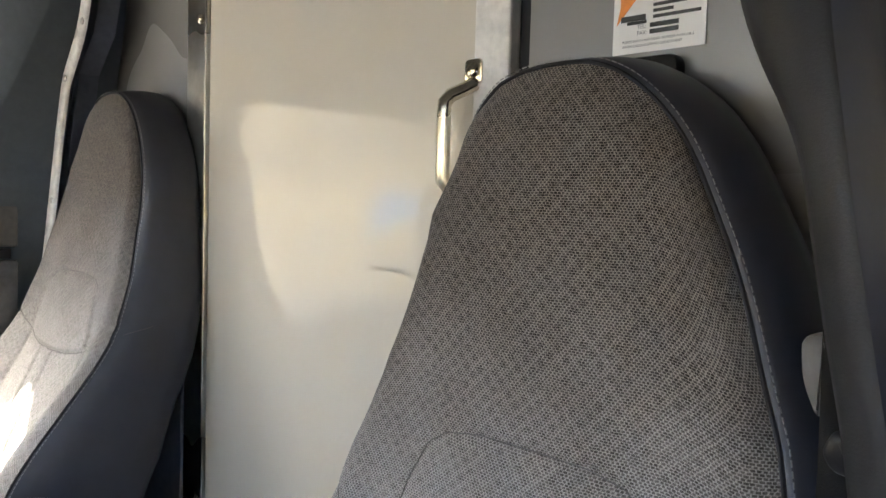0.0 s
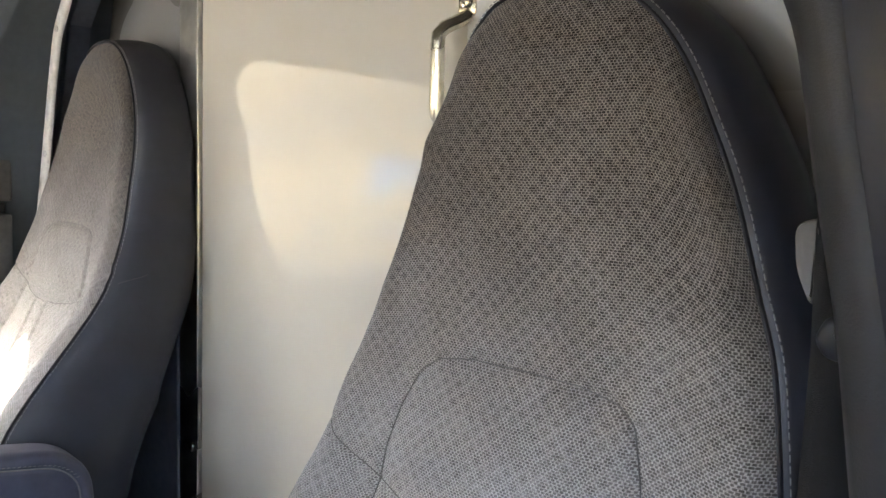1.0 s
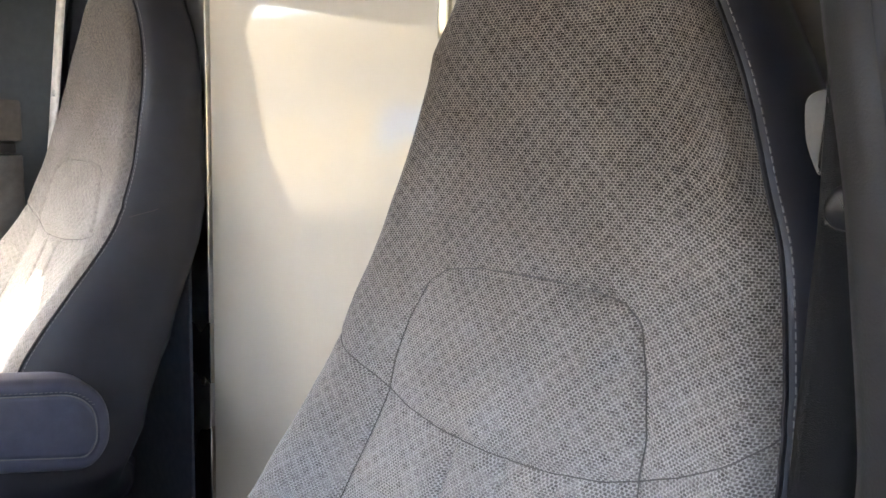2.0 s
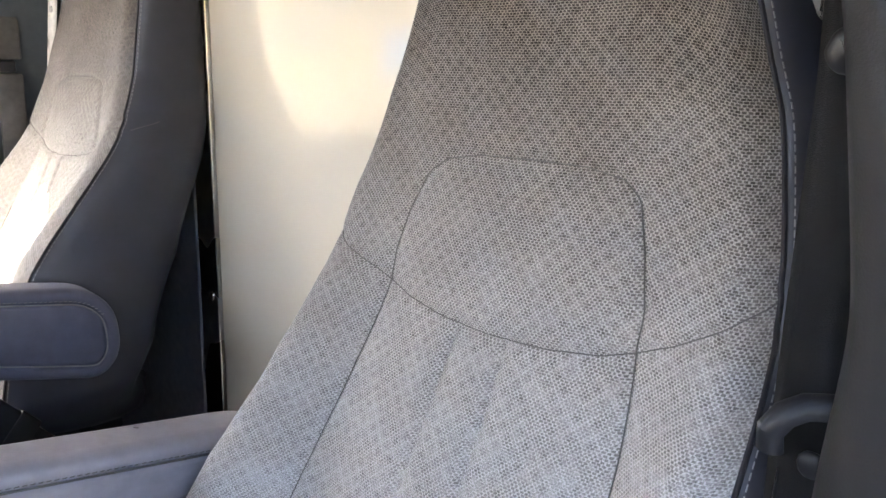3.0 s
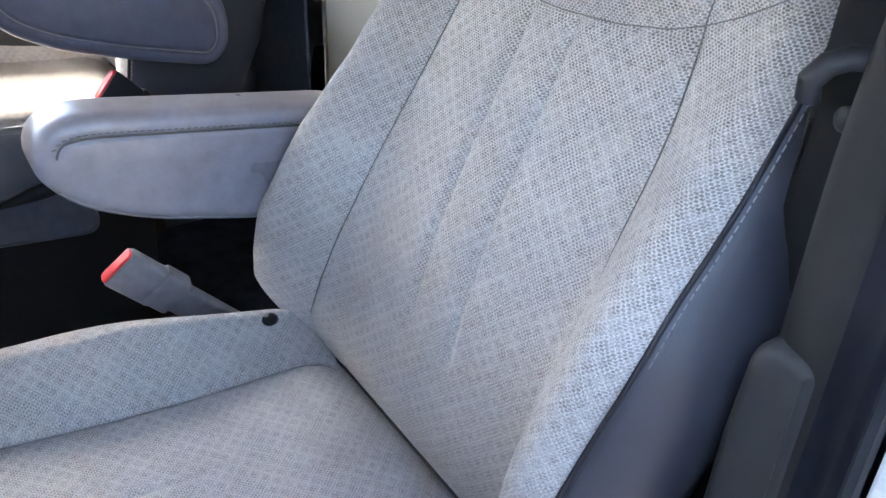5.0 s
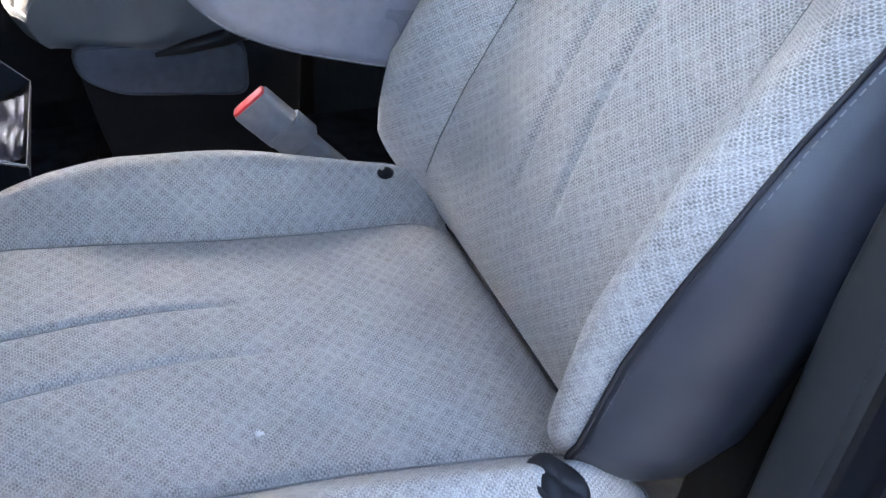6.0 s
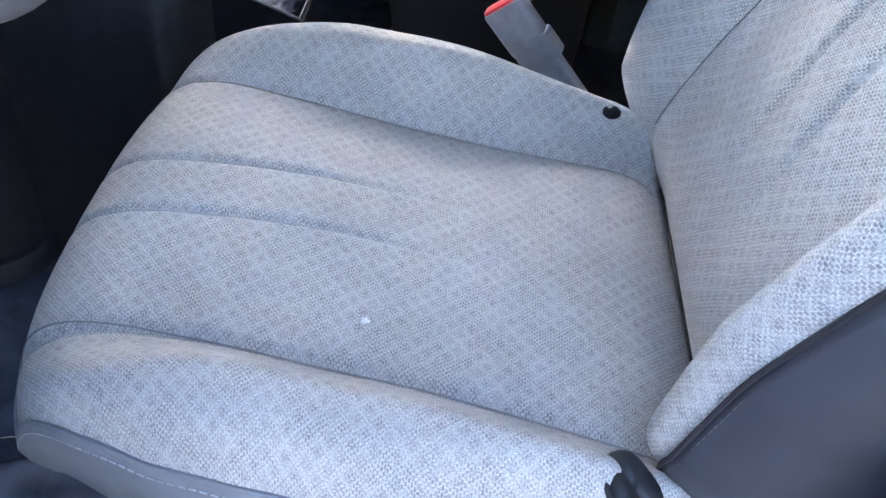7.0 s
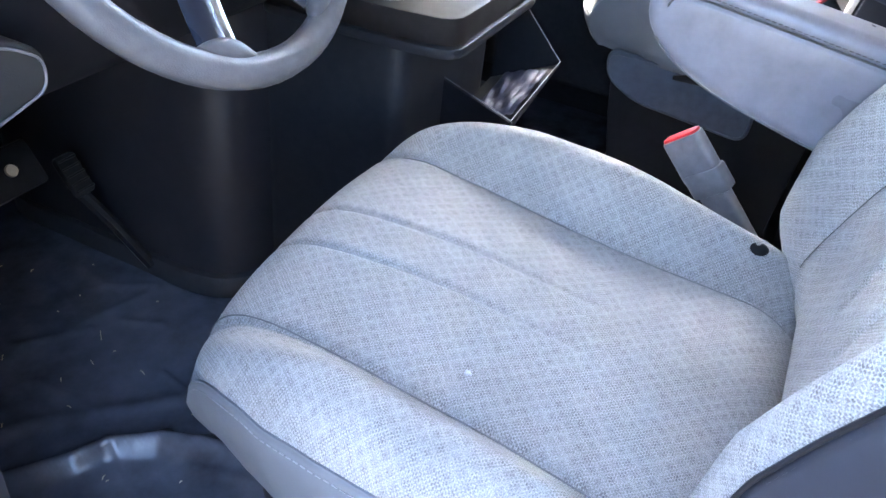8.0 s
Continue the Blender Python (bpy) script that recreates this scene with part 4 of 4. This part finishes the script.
def belt(mirror, label):
    s = -1 if mirror else 1
    ox = 2 * CX if mirror else 0.0
    b = thing("seat_belt", (ox, 0.25, 0.0), label, "seat belt", "seat belts")

    def bmx(name, pts, mat, parent, lab="", r=0.01, flat=None, n=8):
        bm = bmesh.new()
        tube(bm, [(s * x, y - 0.25, z) for x, y, z in pts], r, n, flat=flat)
        return part(name, bm, mat, parent, lab)
    bm = bmesh.new()
    rows = []
    for x, y, z in ((-0.262, 0.232, 1.45), (-0.266, 0.234, 1.2), (-0.270, 0.238, 1.064), (-0.2665, 0.240, 0.90), (-0.266, 0.238, 0.73), (-0.254, 0.234, 0.53), (-0.235, 0.225, 0.2)):
        rows.append([(s * (x + dx), y - 0.25 + dy, z) for dx, dy in ((0.0145, 0.006), (0.008, 0.005), (0.0, 0.0025), (-0.008, -0.002), (-0.0150, -0.007), (-0.0150, -0.009), (0.0145, 0.004))])
    P = np.array([[np.array(p) for p in r] for r in rows])
    k = np.linspace(0, len(rows) - 1, 40)
    P = np.stack([np.stack([np.interp(k, range(len(rows)), P[:, j, c]) for c in range(3)], 1) for j in range(7)], 1)
    put("webbing", finish(sheet("webbing", P, wrap=True), WEB), b, "dark brown-black woven webbing")
    tg = bmx("tongue_grip", [(-0.262, 0.268, 0.872), (-0.263, 0.272, 0.884), (-0.268, 0.268, 0.893), (-0.276, 0.262, 0.898), (-0.290, 0.256, 0.900), (-0.302, 0.252, 0.899)], BLACK, b, "black plastic tongue grip", flat=(0.0075, 0.0048), n=12)
    bm = bmesh.new()
    prism(bm, rounded([(s * -0.2660, 0.830), (s * -0.2674, 0.864), (s * -0.2682, 0.864), (s * -0.2667, 0.830)], 0.0005), "y", 0.0165, 0.020, 0.0)
    part("tongue_plate", bm, STEEL, tg, "bright steel tongue plate")
    bm = bmesh.new()
    screw(bm, (s * -0.277, 0.0, 0.862), 0.008)
    part("stop_button", bm, BLACK, b, "black stop button")
    bm = bmesh.new()
    prism(bm, rounded([(s * -0.241, 1.132), (s * -0.258, 1.136), (s * -0.261, 1.098), (s * -0.252, 1.088), (s * -0.243, 1.108)], 0.008), "y", -0.032, -0.008, 0.004)
    part("guide_cover", bm, PALE, b, "pale grey guide cover")
    bm = bmesh.new()
    prism(bm, rounded([(s * -0.255, 1.074), (s * -0.262, 1.088), (s * -0.277, 1.086), (s * -0.277, 1.062), (s * -0.261, 1.064)], 0.009), "y", -0.03, -0.004, 0.006, 4)
    part("guide_loop", bm, BLACK, b, "black guide loop")
    bm = bmesh.new()
    prism(bm, rounded([(s * -0.272, 0.0), (s * -0.279, 0.66), (s * -0.284, 0.730), (s * -0.296, 0.742), (s * -0.331, 0.742), (s * -0.331, 0.0)], 0.012), "y", -0.02, 0.047, 0.010, 3)
    part("retractor_cover", bm, GREY2, b, "dark grey retractor cover")


belt(False, "black seat belt hanging beside the door pillar")
belt(True, "dark seat belt hanging behind the passenger seat")

# pale plates added to give the far pillar's side its lit tone
plate2 = thing("lit_pillar_plate", (1.364, 0.19, 1.0), "pale plates added as the lit side of the far pillar", "belt cover")
for z0, z1, lab in ((1.082, 1.178, "pale upper plate"), (0.84, 1.055, "pale lower plate")):
    bm = bmesh.new()
    box(bm, (0, 0.0, (z0 + z1) / 2 - 1.0), (0.012, 0.05, z1 - z0), 0.005)
    part("plate", bm, PALE, plate2, lab)
bm = bmesh.new()
box(bm, (-0.004, 0.004, 0.068), (0.014, 0.03, 0.022), 0.004)
part("slot", bm, BLACK, plate2, "black slot")

# pale strip with screws on the far side of the partition
strip = thing("edge_strip", (1.2, 0.12, 1.3), "pale painted edge strip with screws on the partition", "edge strip", kind="structure")
line = smooth_rows(resample([(1.10, 1.66), (1.120, 1.60), (1.148, 1.516), (1.19, 1.465), (1.236, 1.42), (1.268, 1.33), (1.312, 1.185), (1.37, 1.00), (1.40, 0.7)], 0.012), 6)
rows = []
for k in range(len(line)):
    t = line[min(k + 1, len(line) - 1)] - line[max(k - 1, 0)]
    t /= np.linalg.norm(t)
    nx, nz = -t[1], t[0]
    if nx < 0:
        nx, nz = -nx, -nz
    x, z = line[k]
    rows.append([(x + nx * o - 1.2, d, z + nz * o - 1.3) for o, d in ((-0.034, -0.004), (-0.034, 0.002), (0.000, 0.002), (0.003, 0.001), (0.022, -0.008), (0.060, -0.034))])
put("strip", finish(sheet("strip", np.array(rows)), ALLOY), strip, "pale painted metal strip")
for x, z in ((1.148, 1.516), (1.236, 1.42), (1.312, 1.185)):
    bm = bmesh.new()
    screw(bm, (x - 1.222, 0.004, z - 1.306), 0.007)
    part("screw", bm, STEEL, strip)
bm = bmesh.new()
prism(bm, [(1.12, 1.60), (1.16, 1.50), (1.24, 1.43), (1.31, 1.20), (1.40, 0.9), (1.46, 0.9), (1.46, 1.70), (1.10, 1.70)], "y", 0.05, 0.09)
tagged(part("corner_panel", bm, UNDER, shade=False), "blue-grey corner panel behind the passenger door", "panel", kind="structure")

# ---- dash, wheel, console ----
bm = bmesh.new()
prism(bm, rounded([(1.02, 0.70), (1.10, 0.56), (1.30, 0.50), (1.78, 0.48), (1.78, 0.97), (1.30, 1.00), (1.08, 0.95)], 0.05), "x", -0.375, 0.42, 0.01)
dash = tagged(part("dashboard", bm, DASH), "dark grey dashboard", "dashboard", kind="structure")
bm = bmesh.new()
prism(bm, rounded([(1.18, 0.72), (1.30, 0.62), (1.78, 0.60), (1.78, 0.97), (1.30, 1.00), (1.20, 0.93)], 0.05), "x", 0.42, 1.455, 0.01)
part("glovebox_side", bm, DARK, dash)
bm = bmesh.new()
prism(bm, rounded([(-0.36, 0.585), (-0.205, 0.620), (-0.152, 0.634), (-0.150, 0.668), (-0.185, 0.690), (-0.36, 0.725)], 0.02), "y", 0.995, 1.045, 0.006, 3)
tagged(part("knee_panel", bm, GREY2), "grey lower dash panel beside the steering column", "dash panel")

bm = bmesh.new()
tube(bm, [(x, 0.992, z) for x, z in rounded([(-0.36, 0.592), (-0.207, 0.624), (-0.158, 0.637), (-0.156, 0.664), (-0.188, 0.684), (-0.36, 0.718)], 0.018)[4:-4]], 0.0013, 6)
tagged(part("panel_trim", bm, BUCKLE), "thin bright trim on the lower dash panel", "trim", kind="structure")
TILT, HUB = 0.599, Vector((-0.014, 0.958, 0.808))
wheel = thing("steering_wheel", HUB, "grey vinyl steering wheel with dark spokes", "steering wheel")
wm = Matrix.Rotation(radians(90) - TILT, 4, "X")
bm = bmesh.new()
tube(bm, [wm @ Vector((0.188 * math.cos(a), 0.188 * math.sin(a), 0)) for a in np.linspace(0, 2 * math.pi, 65)[:-1]], 0.0155, 14, closed=True)
part("rim", bm, WHEEL, wheel, "grey moulded wheel rim")
for a, wd in ((radians(-112), 0.020), (radians(-60), 0.018), (radians(170), 0.022), (radians(10), 0.022)):
    bm = bmesh.new()
    pts = [Vector((r * math.cos(a), r * math.sin(a), -0.03 * (1 - (r / 0.188) ** 2))) for r in np.linspace(0.05, 0.182, 8)]
    tube(bm, [wm @ p for p in pts], 0.015, 10, flat=(wd, 0.008))
    spoke = part("spoke", bm, SPOKE, wheel, "dark glossy spoke")
    bm = bmesh.new()
    across = Vector((-math.sin(a), math.cos(a), 0)) * wd * 0.62
    tube(bm, [wm @ (p + across + Vector((0, 0, 0.0065))) for p in pts[2:]], 0.005, 8, flat=(0.0065, 0.003))
    part("bright_strip", bm, STEEL, spoke, "bright metal strip")
    bm = bmesh.new()
    foot = [Vector(((0.172 + 0.004 * abs(k) ** 2) * math.cos(a + k * 0.13), (0.172 + 0.004 * abs(k) ** 2) * math.sin(a + k * 0.13), 0.003)) for k in np.linspace(-1.6, 1.6, 13)]
    tube(bm, [wm @ p for p in foot], [0.002 + 0.011 * math.cos(k) for k in np.linspace(-1.45, 1.45, 13)], 10)
    part("spoke_foot", bm, WHEEL, spoke, "grey moulded spoke foot")
bm = bmesh.new()
bmesh.ops.create_cone(bm, cap_ends=True, segments=32, radius1=0.07, radius2=0.062, depth=0.05, matrix=wm @ Matrix.Translation((0, 0, -0.03)))
part("hub", bm, BLACK, wheel)
bm = bmesh.new()
tube(bm, [wm @ Vector((0, 0, -0.04)), wm @ Vector((0, 0, -0.25))], 0.05, 20)
part("column_shroud", bm, DARK, wheel)

bm = bmesh.new()
prism(bm, rounded([(0.27, 1.16), (0.83, 1.16), (0.83, 1.775), (0.27, 1.775)], 0.13, 10), "z", 0.002, 0.66, 0.02)
cover = thing("engine_cover", (0.55, 1.45, 0), "dark moulded engine cover between the footwells", "engine cover")
bmesh.ops.translate(bm, vec=(-0.55, -1.45, 0), verts=bm.verts)
part("shell", bm, COVER, cover)
bm = bmesh.new()
prism(bm, rounded([(-0.292, -0.302), (0.292, -0.302), (0.292, 0.32), (-0.292, 0.32)], 0.14, 10), "z", 0.0, 0.05, 0.01)
part("base_skirt", bm, DARK, cover, "dark rubber base skirt")
con = thing("centre_console", (0.55, 0.95, 0), "dark grey console with cup holder and brown-grey rim", "console")
bm = bmesh.new()
prism(bm, rounded([(0.385 - 0.55, -0.02), (0.72 - 0.55, -0.02), (0.72 - 0.55, 0.23), (0.37 - 0.55, 0.23)], 0.03), "z", 0.005, 0.525, 0.006)
body = part("body", bm, CONSOLE, con)
bm = bmesh.new()
prism(bm, rounded([(0.370 - 0.55, -0.105), (0.70 - 0.55, -0.105), (0.74 - 0.55, 0.0), (0.74 - 0.55, 0.22), (0.355 - 0.55, 0.22), (0.355 - 0.55, 0.0)], 0.035), "z", 0.522, 0.538, 0.004)
part("lower_lip", bm, CONSOLE, con, "dark moulded lip")
bm = bmesh.new()
prism(bm, rounded([(0.378 - 0.55, -0.098), (0.695 - 0.55, -0.098), (0.732 - 0.55, 0.0), (0.732 - 0.55, 0.215), (0.362 - 0.55, 0.215), (0.362 - 0.55, 0.0)], 0.035), "z", 0.538, 0.578, 0.003)
part("rim_band", bm, BROWN, con, "brown-grey rim band")
for x in (0.43, 0.58):
    bm = bmesh.new()
    bmesh.ops.create_cone(bm, cap_ends=False, segments=28, radius1=0.055, radius2=0.050, depth=0.012, matrix=Matrix.Translation((x - 0.55, 0.045, 0.585)))
    ring = part("cup_ring", bm, STEEL, con, "bright ring")
    bm = bmesh.new()
    bmesh.ops.create_cone(bm, cap_ends=True, segments=28, radius1=0.048, radius2=0.048, depth=0.006, matrix=Matrix.Translation((x - 0.55, 0.045, 0.580)))
    part("cup_well", bm, BLACK, con, "black cup well")
bm = bmesh.new()
tray = thing("storage_bin", (0.63, 0.87, 0.36), "black open storage bin holding plastic film", "storage bin")


def flat_panel(name, quad, th, mat, parent, lab=""):
    bm = bmesh.new()
    q = [Vector(p) - parent.location for p in quad]
    n = (q[1] - q[0]).cross(q[2] - q[0]).normalized() * th / 2
    a, b = [bm.verts.new(p + n) for p in q], [bm.verts.new(p - n) for p in q]
    bm.faces.new(a), bm.faces.new(b[::-1])
    for i in range(len(q)):
        bm.faces.new((a[i], b[i], b[(i + 1) % len(q)], a[(i + 1) % len(q)]))
    bmesh.ops.recalc_face_normals(bm, faces=bm.faces)
    bmesh.ops.bevel(bm, geom=list(bm.edges), offset=0.0012, segments=2, affect="EDGES")
    return part(name, bm, mat, parent, lab)


flat_panel("side_panel", [(0.520, 0.925, 0.425), (0.520, 0.80, 0.385), (0.522, 0.80, 0.30), (0.522, 0.925, 0.27)], 0.006, DASH, tray)
flat_panel("floor_panel", [(0.52, 0.925, 0.33), (0.52, 0.80, 0.375), (0.735, 0.80, 0.410), (0.735, 0.925, 0.35)], 0.005, DASH, tray)
flat_panel("far_panel", [(0.735, 0.925, 0.52), (0.74, 0.885, 0.50), (0.735, 0.80, 0.415), (0.735, 0.925, 0.34)], 0.006, DASH, tray)
bm = bmesh.new()
tube(bm, [Vector(p) - tray.location for p in ((0.520, 0.925, 0.427), (0.519, 0.802, 0.388), (0.735, 0.800, 0.416), (0.741, 0.885, 0.502))], 0.0009, 6)
part("bright_edge", bm, BUCKLE, tray, "thin pale grey edge")
fx, fy = np.meshgrid(np.linspace(0, 1, 26), np.linspace(0, 1, 16))
rnd = np.random.default_rng(4)
hz = sum(a * np.sin(fx * p + fy * q + r) for a, p, q, r in zip((0.010, 0.008, 0.006, 0.004), (5, 8, -6, 13), (14, -23, 37, -55), (0, 1, 2, 3))) + rnd.normal(0, 0.0005, fx.shape)
P = np.stack([0.535 + fx * 0.15, 0.806 + fy * 0.075, 0.384 + fx * 0.026 - fy * 0.026 + np.abs(hz) * 0.32 + 0.005], -1)
film = tagged(put("plastic_film", finish(sheet("plastic_film", P), FOIL)), "crumpled clear plastic film in the storage bin", "plastic film")

# pedals
for nm, at, size, lab in (("accelerator_pedal", (0.205, 1.44, 0.215), (0.042, 0.018, 0.075), "black ribbed accelerator pedal"), ("brake_pedal", (0.078, 1.425, 0.285), (0.10, 0.03, 0.075), "black brake pedal with a bright round badge")):
    pd = thing(nm, at, lab, "pedal")
    lean = Matrix.Rotation(radians(-35), 4, "X")
    bm = bmesh.new()
    box(bm, (0, 0, 0), size, 0.008, lean)
    part("pad", bm, BLACK, pd)
    bm = bmesh.new()
    tube(bm, [(0, 0.02, 0.0), (0.005, 0.10, 0.08), (0.01, 0.20, 0.28)] if nm[0] == "b" else [(0, 0.01, -0.02), (0.03, -0.04, -0.10), (0.055, -0.09, -0.185)], 0.011, 8)
    part("lever", bm, BLACK, pd)
    if nm[0] == "a":
        for k in range(5):
            bm = bmesh.new()
            box(bm, (0, 0, 0), (0.036, 0.004, 0.004), 0.0015, Matrix.Translation((0, 0, 0)))
            bmesh.ops.transform(bm, matrix=lean @ Matrix.Translation((0, -0.010, -0.028 + k * 0.014)), verts=bm.verts)
            part("rib", bm, BLACK, pd)
    else:
        bm = bmesh.new()
        bmesh.ops.create_cone(bm, cap_ends=True, segments=24, radius1=0.010, radius2=0.009, depth=0.004, matrix=lean @ Matrix.Translation((0.0, -0.018, 0)) @ Matrix.Rotation(radians(90), 4, "X"))
        part("badge", bm, STEEL, pd, "bright round badge")

# moulded floor mat with a raised edge and creases
gx, gy = np.meshgrid(np.linspace(-0.37, 0.26, 130), np.linspace(0.88, 1.76, 170))
edge = [(-0.36, 1.30), (-0.20, 1.205), (-0.12, 1.143), (-0.073, 1.120), (-0.030, 1.066), (0.0, 0.98), (0.02, 0.88)]
hz = 0.026 * near(gx, gy, edge, 0.016) + 0.006 * near(gx, gy, [(-0.36, 1.42), (-0.1, 1.25), (0.1, 1.06)], 0.014)
for k in range(26):
    a = rnd.uniform(0, 6.28)
    p = np.array((rnd.uniform(-0.3, 0.2), rnd.uniform(0.95, 1.6)))
    d = np.array((math.cos(a), math.sin(a))) * rnd.uniform(0.06, 0.16)
    hz += rnd.uniform(0.002, 0.005) * near(gx, gy, [tuple(p), tuple(p + d)], rnd.uniform(0.004, 0.012))
hz += 0.002 * np.sin(gx * 25 + 3 * np.sin(gy * 9)) + 0.0018 * np.sin(gy * 31 + gx * 12) + 0.006
P = np.stack([gx, gy, hz], -1)
tagged(put("floor_mat", finish(sheet("floor_mat", P), MAT)), "creased black rubber floor mat with raised edge", "floor mat")
bm = bmesh.new()
for k in range(40):
    p = Vector((rnd.uniform(-0.30, 0.22), rnd.uniform(0.95, 1.6), 0.016))
    a = rnd.uniform(0, 6.28)
    d = Vector((math.cos(a), math.sin(a), 0)) * rnd.choice([0.002, 0.004, 0.006, 0.012])
    tube(bm, [p - d, p + Vector((0, 0, 0.002)), p + d], 0.0007, 5)
tagged(part("straw_bits", bm, STRAW), "dry straw bits scattered on the floor mat", "straw", kind="stuff")
c = cush_surface(np.array([-0.101 / 0.27]), np.array([0.5]))[0][0]
bm = bmesh.new()
for k in range(30):
    a, b = rnd.normal(0, 0.0014, 3), rnd.normal(0, 0.0014, 3)
    tube(bm, [(a[0], a[1], abs(a[2]) * 0.4), (0, 0, 0.001), (b[0], b[1], abs(b[2]) * 0.4)], 0.0009, 5)
tagged(part("lint", bm, LINT, origin=(-0.101, 0.601, c[2] + 0.001)), "white fluff on the seat cushion", "lint")

# outside mirror by the passenger window
mir = thing("side_mirror", (1.76, 1.19, 1.09), "black side mirror outside the passenger window", "side mirror")
mm = Matrix.Rotation(radians(-18), 4, "Z") @ Matrix.Rotation(radians(-8), 4, "X")
bm = bmesh.new()
box(bm, (0, 0.03, 0), (0.24, 0.06, 0.30), 0.03)
bmesh.ops.transform(bm, matrix=mm, verts=bm.verts)
part("housing", bm, BLACK, mir)
bm = bmesh.new()
prism(bm, rounded([(-0.105, -0.135), (0.105, -0.135), (0.105, 0.135), (-0.105, 0.135)], 0.03), "y", -0.006, 0.002, 0.001)
bmesh.ops.transform(bm, matrix=mm, verts=bm.verts)
part("mirror_glass", bm, MIRROR, mir, "mirror glass")
bm = bmesh.new()
tube(bm, [(0, 0.03, -0.12), (-0.1, 0.05, -0.19), (-0.26, 0.06, -0.20)], 0.012, 8)
part("arm", bm, BLACK, mir)

# window glass
win = thing("window_1", (1.48, 0.85, 1.17), "clear passenger door window", "window", kind="structure")
bm = bmesh.new()
box(bm, (0, 0.05, 0), (0.004, 1.14, 0.58), 0.0)
part("pane", bm, GLASS, win, shade=False).visible_shadow = False
scr = thing("window_2", (CX, 1.81, 1.295), "clear windscreen", "window", kind="structure")
bm = bmesh.new()
box(bm, (0, 0, 0), (1.92, 0.005, 0.71), 0.0)
part("pane", bm, GLASS, scr, shade=False).visible_shadow = False

# ---- open driver door: unseen, added to block light from the side ----
out = thing("door_2", (-0.372, 0.93, 0.0), "added unseen driver door, swung open to block side light", "door", kind="structure")
# swing angle set by how much side light the door blocks
swing = Matrix.Rotation(radians(37), 4, "Z") @ Matrix.Scale(-1, 4, (1, 0, 0))


def door_piece(name, polys, y0, y1, mat, lab="", bevel=0.004):
    bm = bmesh.new()
    for poly in polys:
        prism(bm, poly, "y", y0, y1, bevel)
    bmesh.ops.transform(bm, matrix=swing, verts=bm.verts)
    bmesh.ops.recalc_face_normals(bm, faces=bm.faces)
    return part(name, bm, mat, out, lab, shade=False)


# unseen trim, kept pale for its reflection in the seat vinyl
door_piece("inner_trim", [rounded([(0.02, 0.02), (0.86, 0.02), (0.90, 0.30), (0.90, 0.92), (0.02, 0.90)], 0.05)], -0.035, 0.0, KICK, "blue-grey moulded inner trim", 0.01)
door_piece("outer_skin", [rounded([(0.0, 0.0), (0.88, 0.0), (0.92, 0.30), (0.92, 0.94), (0.0, 0.92)], 0.05)], 0.002, 0.05, PAINT, "white painted outer skin", 0.01)
door_piece("window_frame", [[(0.0, 0.93), (0.06, 0.93), (0.24, 1.46), (0.18, 1.50)], [(0.86, 0.95), (0.92, 0.95), (0.86, 1.50), (0.80, 1.46)], [(0.185, 1.503), (0.25, 1.462), (0.79, 1.462), (0.855, 1.503)]], 0.0, 0.04, BLACK, "black window frame")
door_piece("pane", [[(0.065, 0.945), (0.852, 0.955), (0.795, 1.455), (0.245, 1.455)]], 0.018, 0.022, GLASS, "clear window pane", 0.0).visible_shadow = False

# ---- outside ----
DRY = simple("dry_grass_hill", (0.38, 0.30, 0.165), 0.95, scale=0.9, amount=0.8, bump=0.6, bump_scale=3.0, dist=0.2)
rnd = random.Random(5)
ring = []
for k in range(96):
    a = k * math.pi / 48
    ring.append((math.cos(a), math.sin(a), 8.6 + 1.2 * rnd.random() + 1.2 * math.sin(k * 0.7)))
bm = bmesh.new()
rows = [[bm.verts.new((x * r, y * r, z0 + h * f)) for x, y, h in ring] for r, z0, f in ((15, -0.80, 0.0), (22, -0.75, 0.10), (32, -0.75, 0.45), (42, -0.75, 0.85), (50, -0.75, 1.0))]
for a, b in zip(rows[:-1], rows[1:]):
    for k in range(96):
        bm.faces.new((a[k], a[k - 1], b[k - 1], b[k]))
bmesh.ops.recalc_face_normals(bm, faces=bm.faces)
tagged(part("backdrop", bm, DRY), "far slope of sunlit dry tan grass", "backdrop", kind="structure")
bm = bmesh.new()
bmesh.ops.create_grid(bm, x_segments=1, y_segments=1, size=400)
tagged(part("ground", bm, GROUND, shade=False, origin=(0, 0, -0.75)), "grey sunlit concrete ground", "ground", kind="structure")
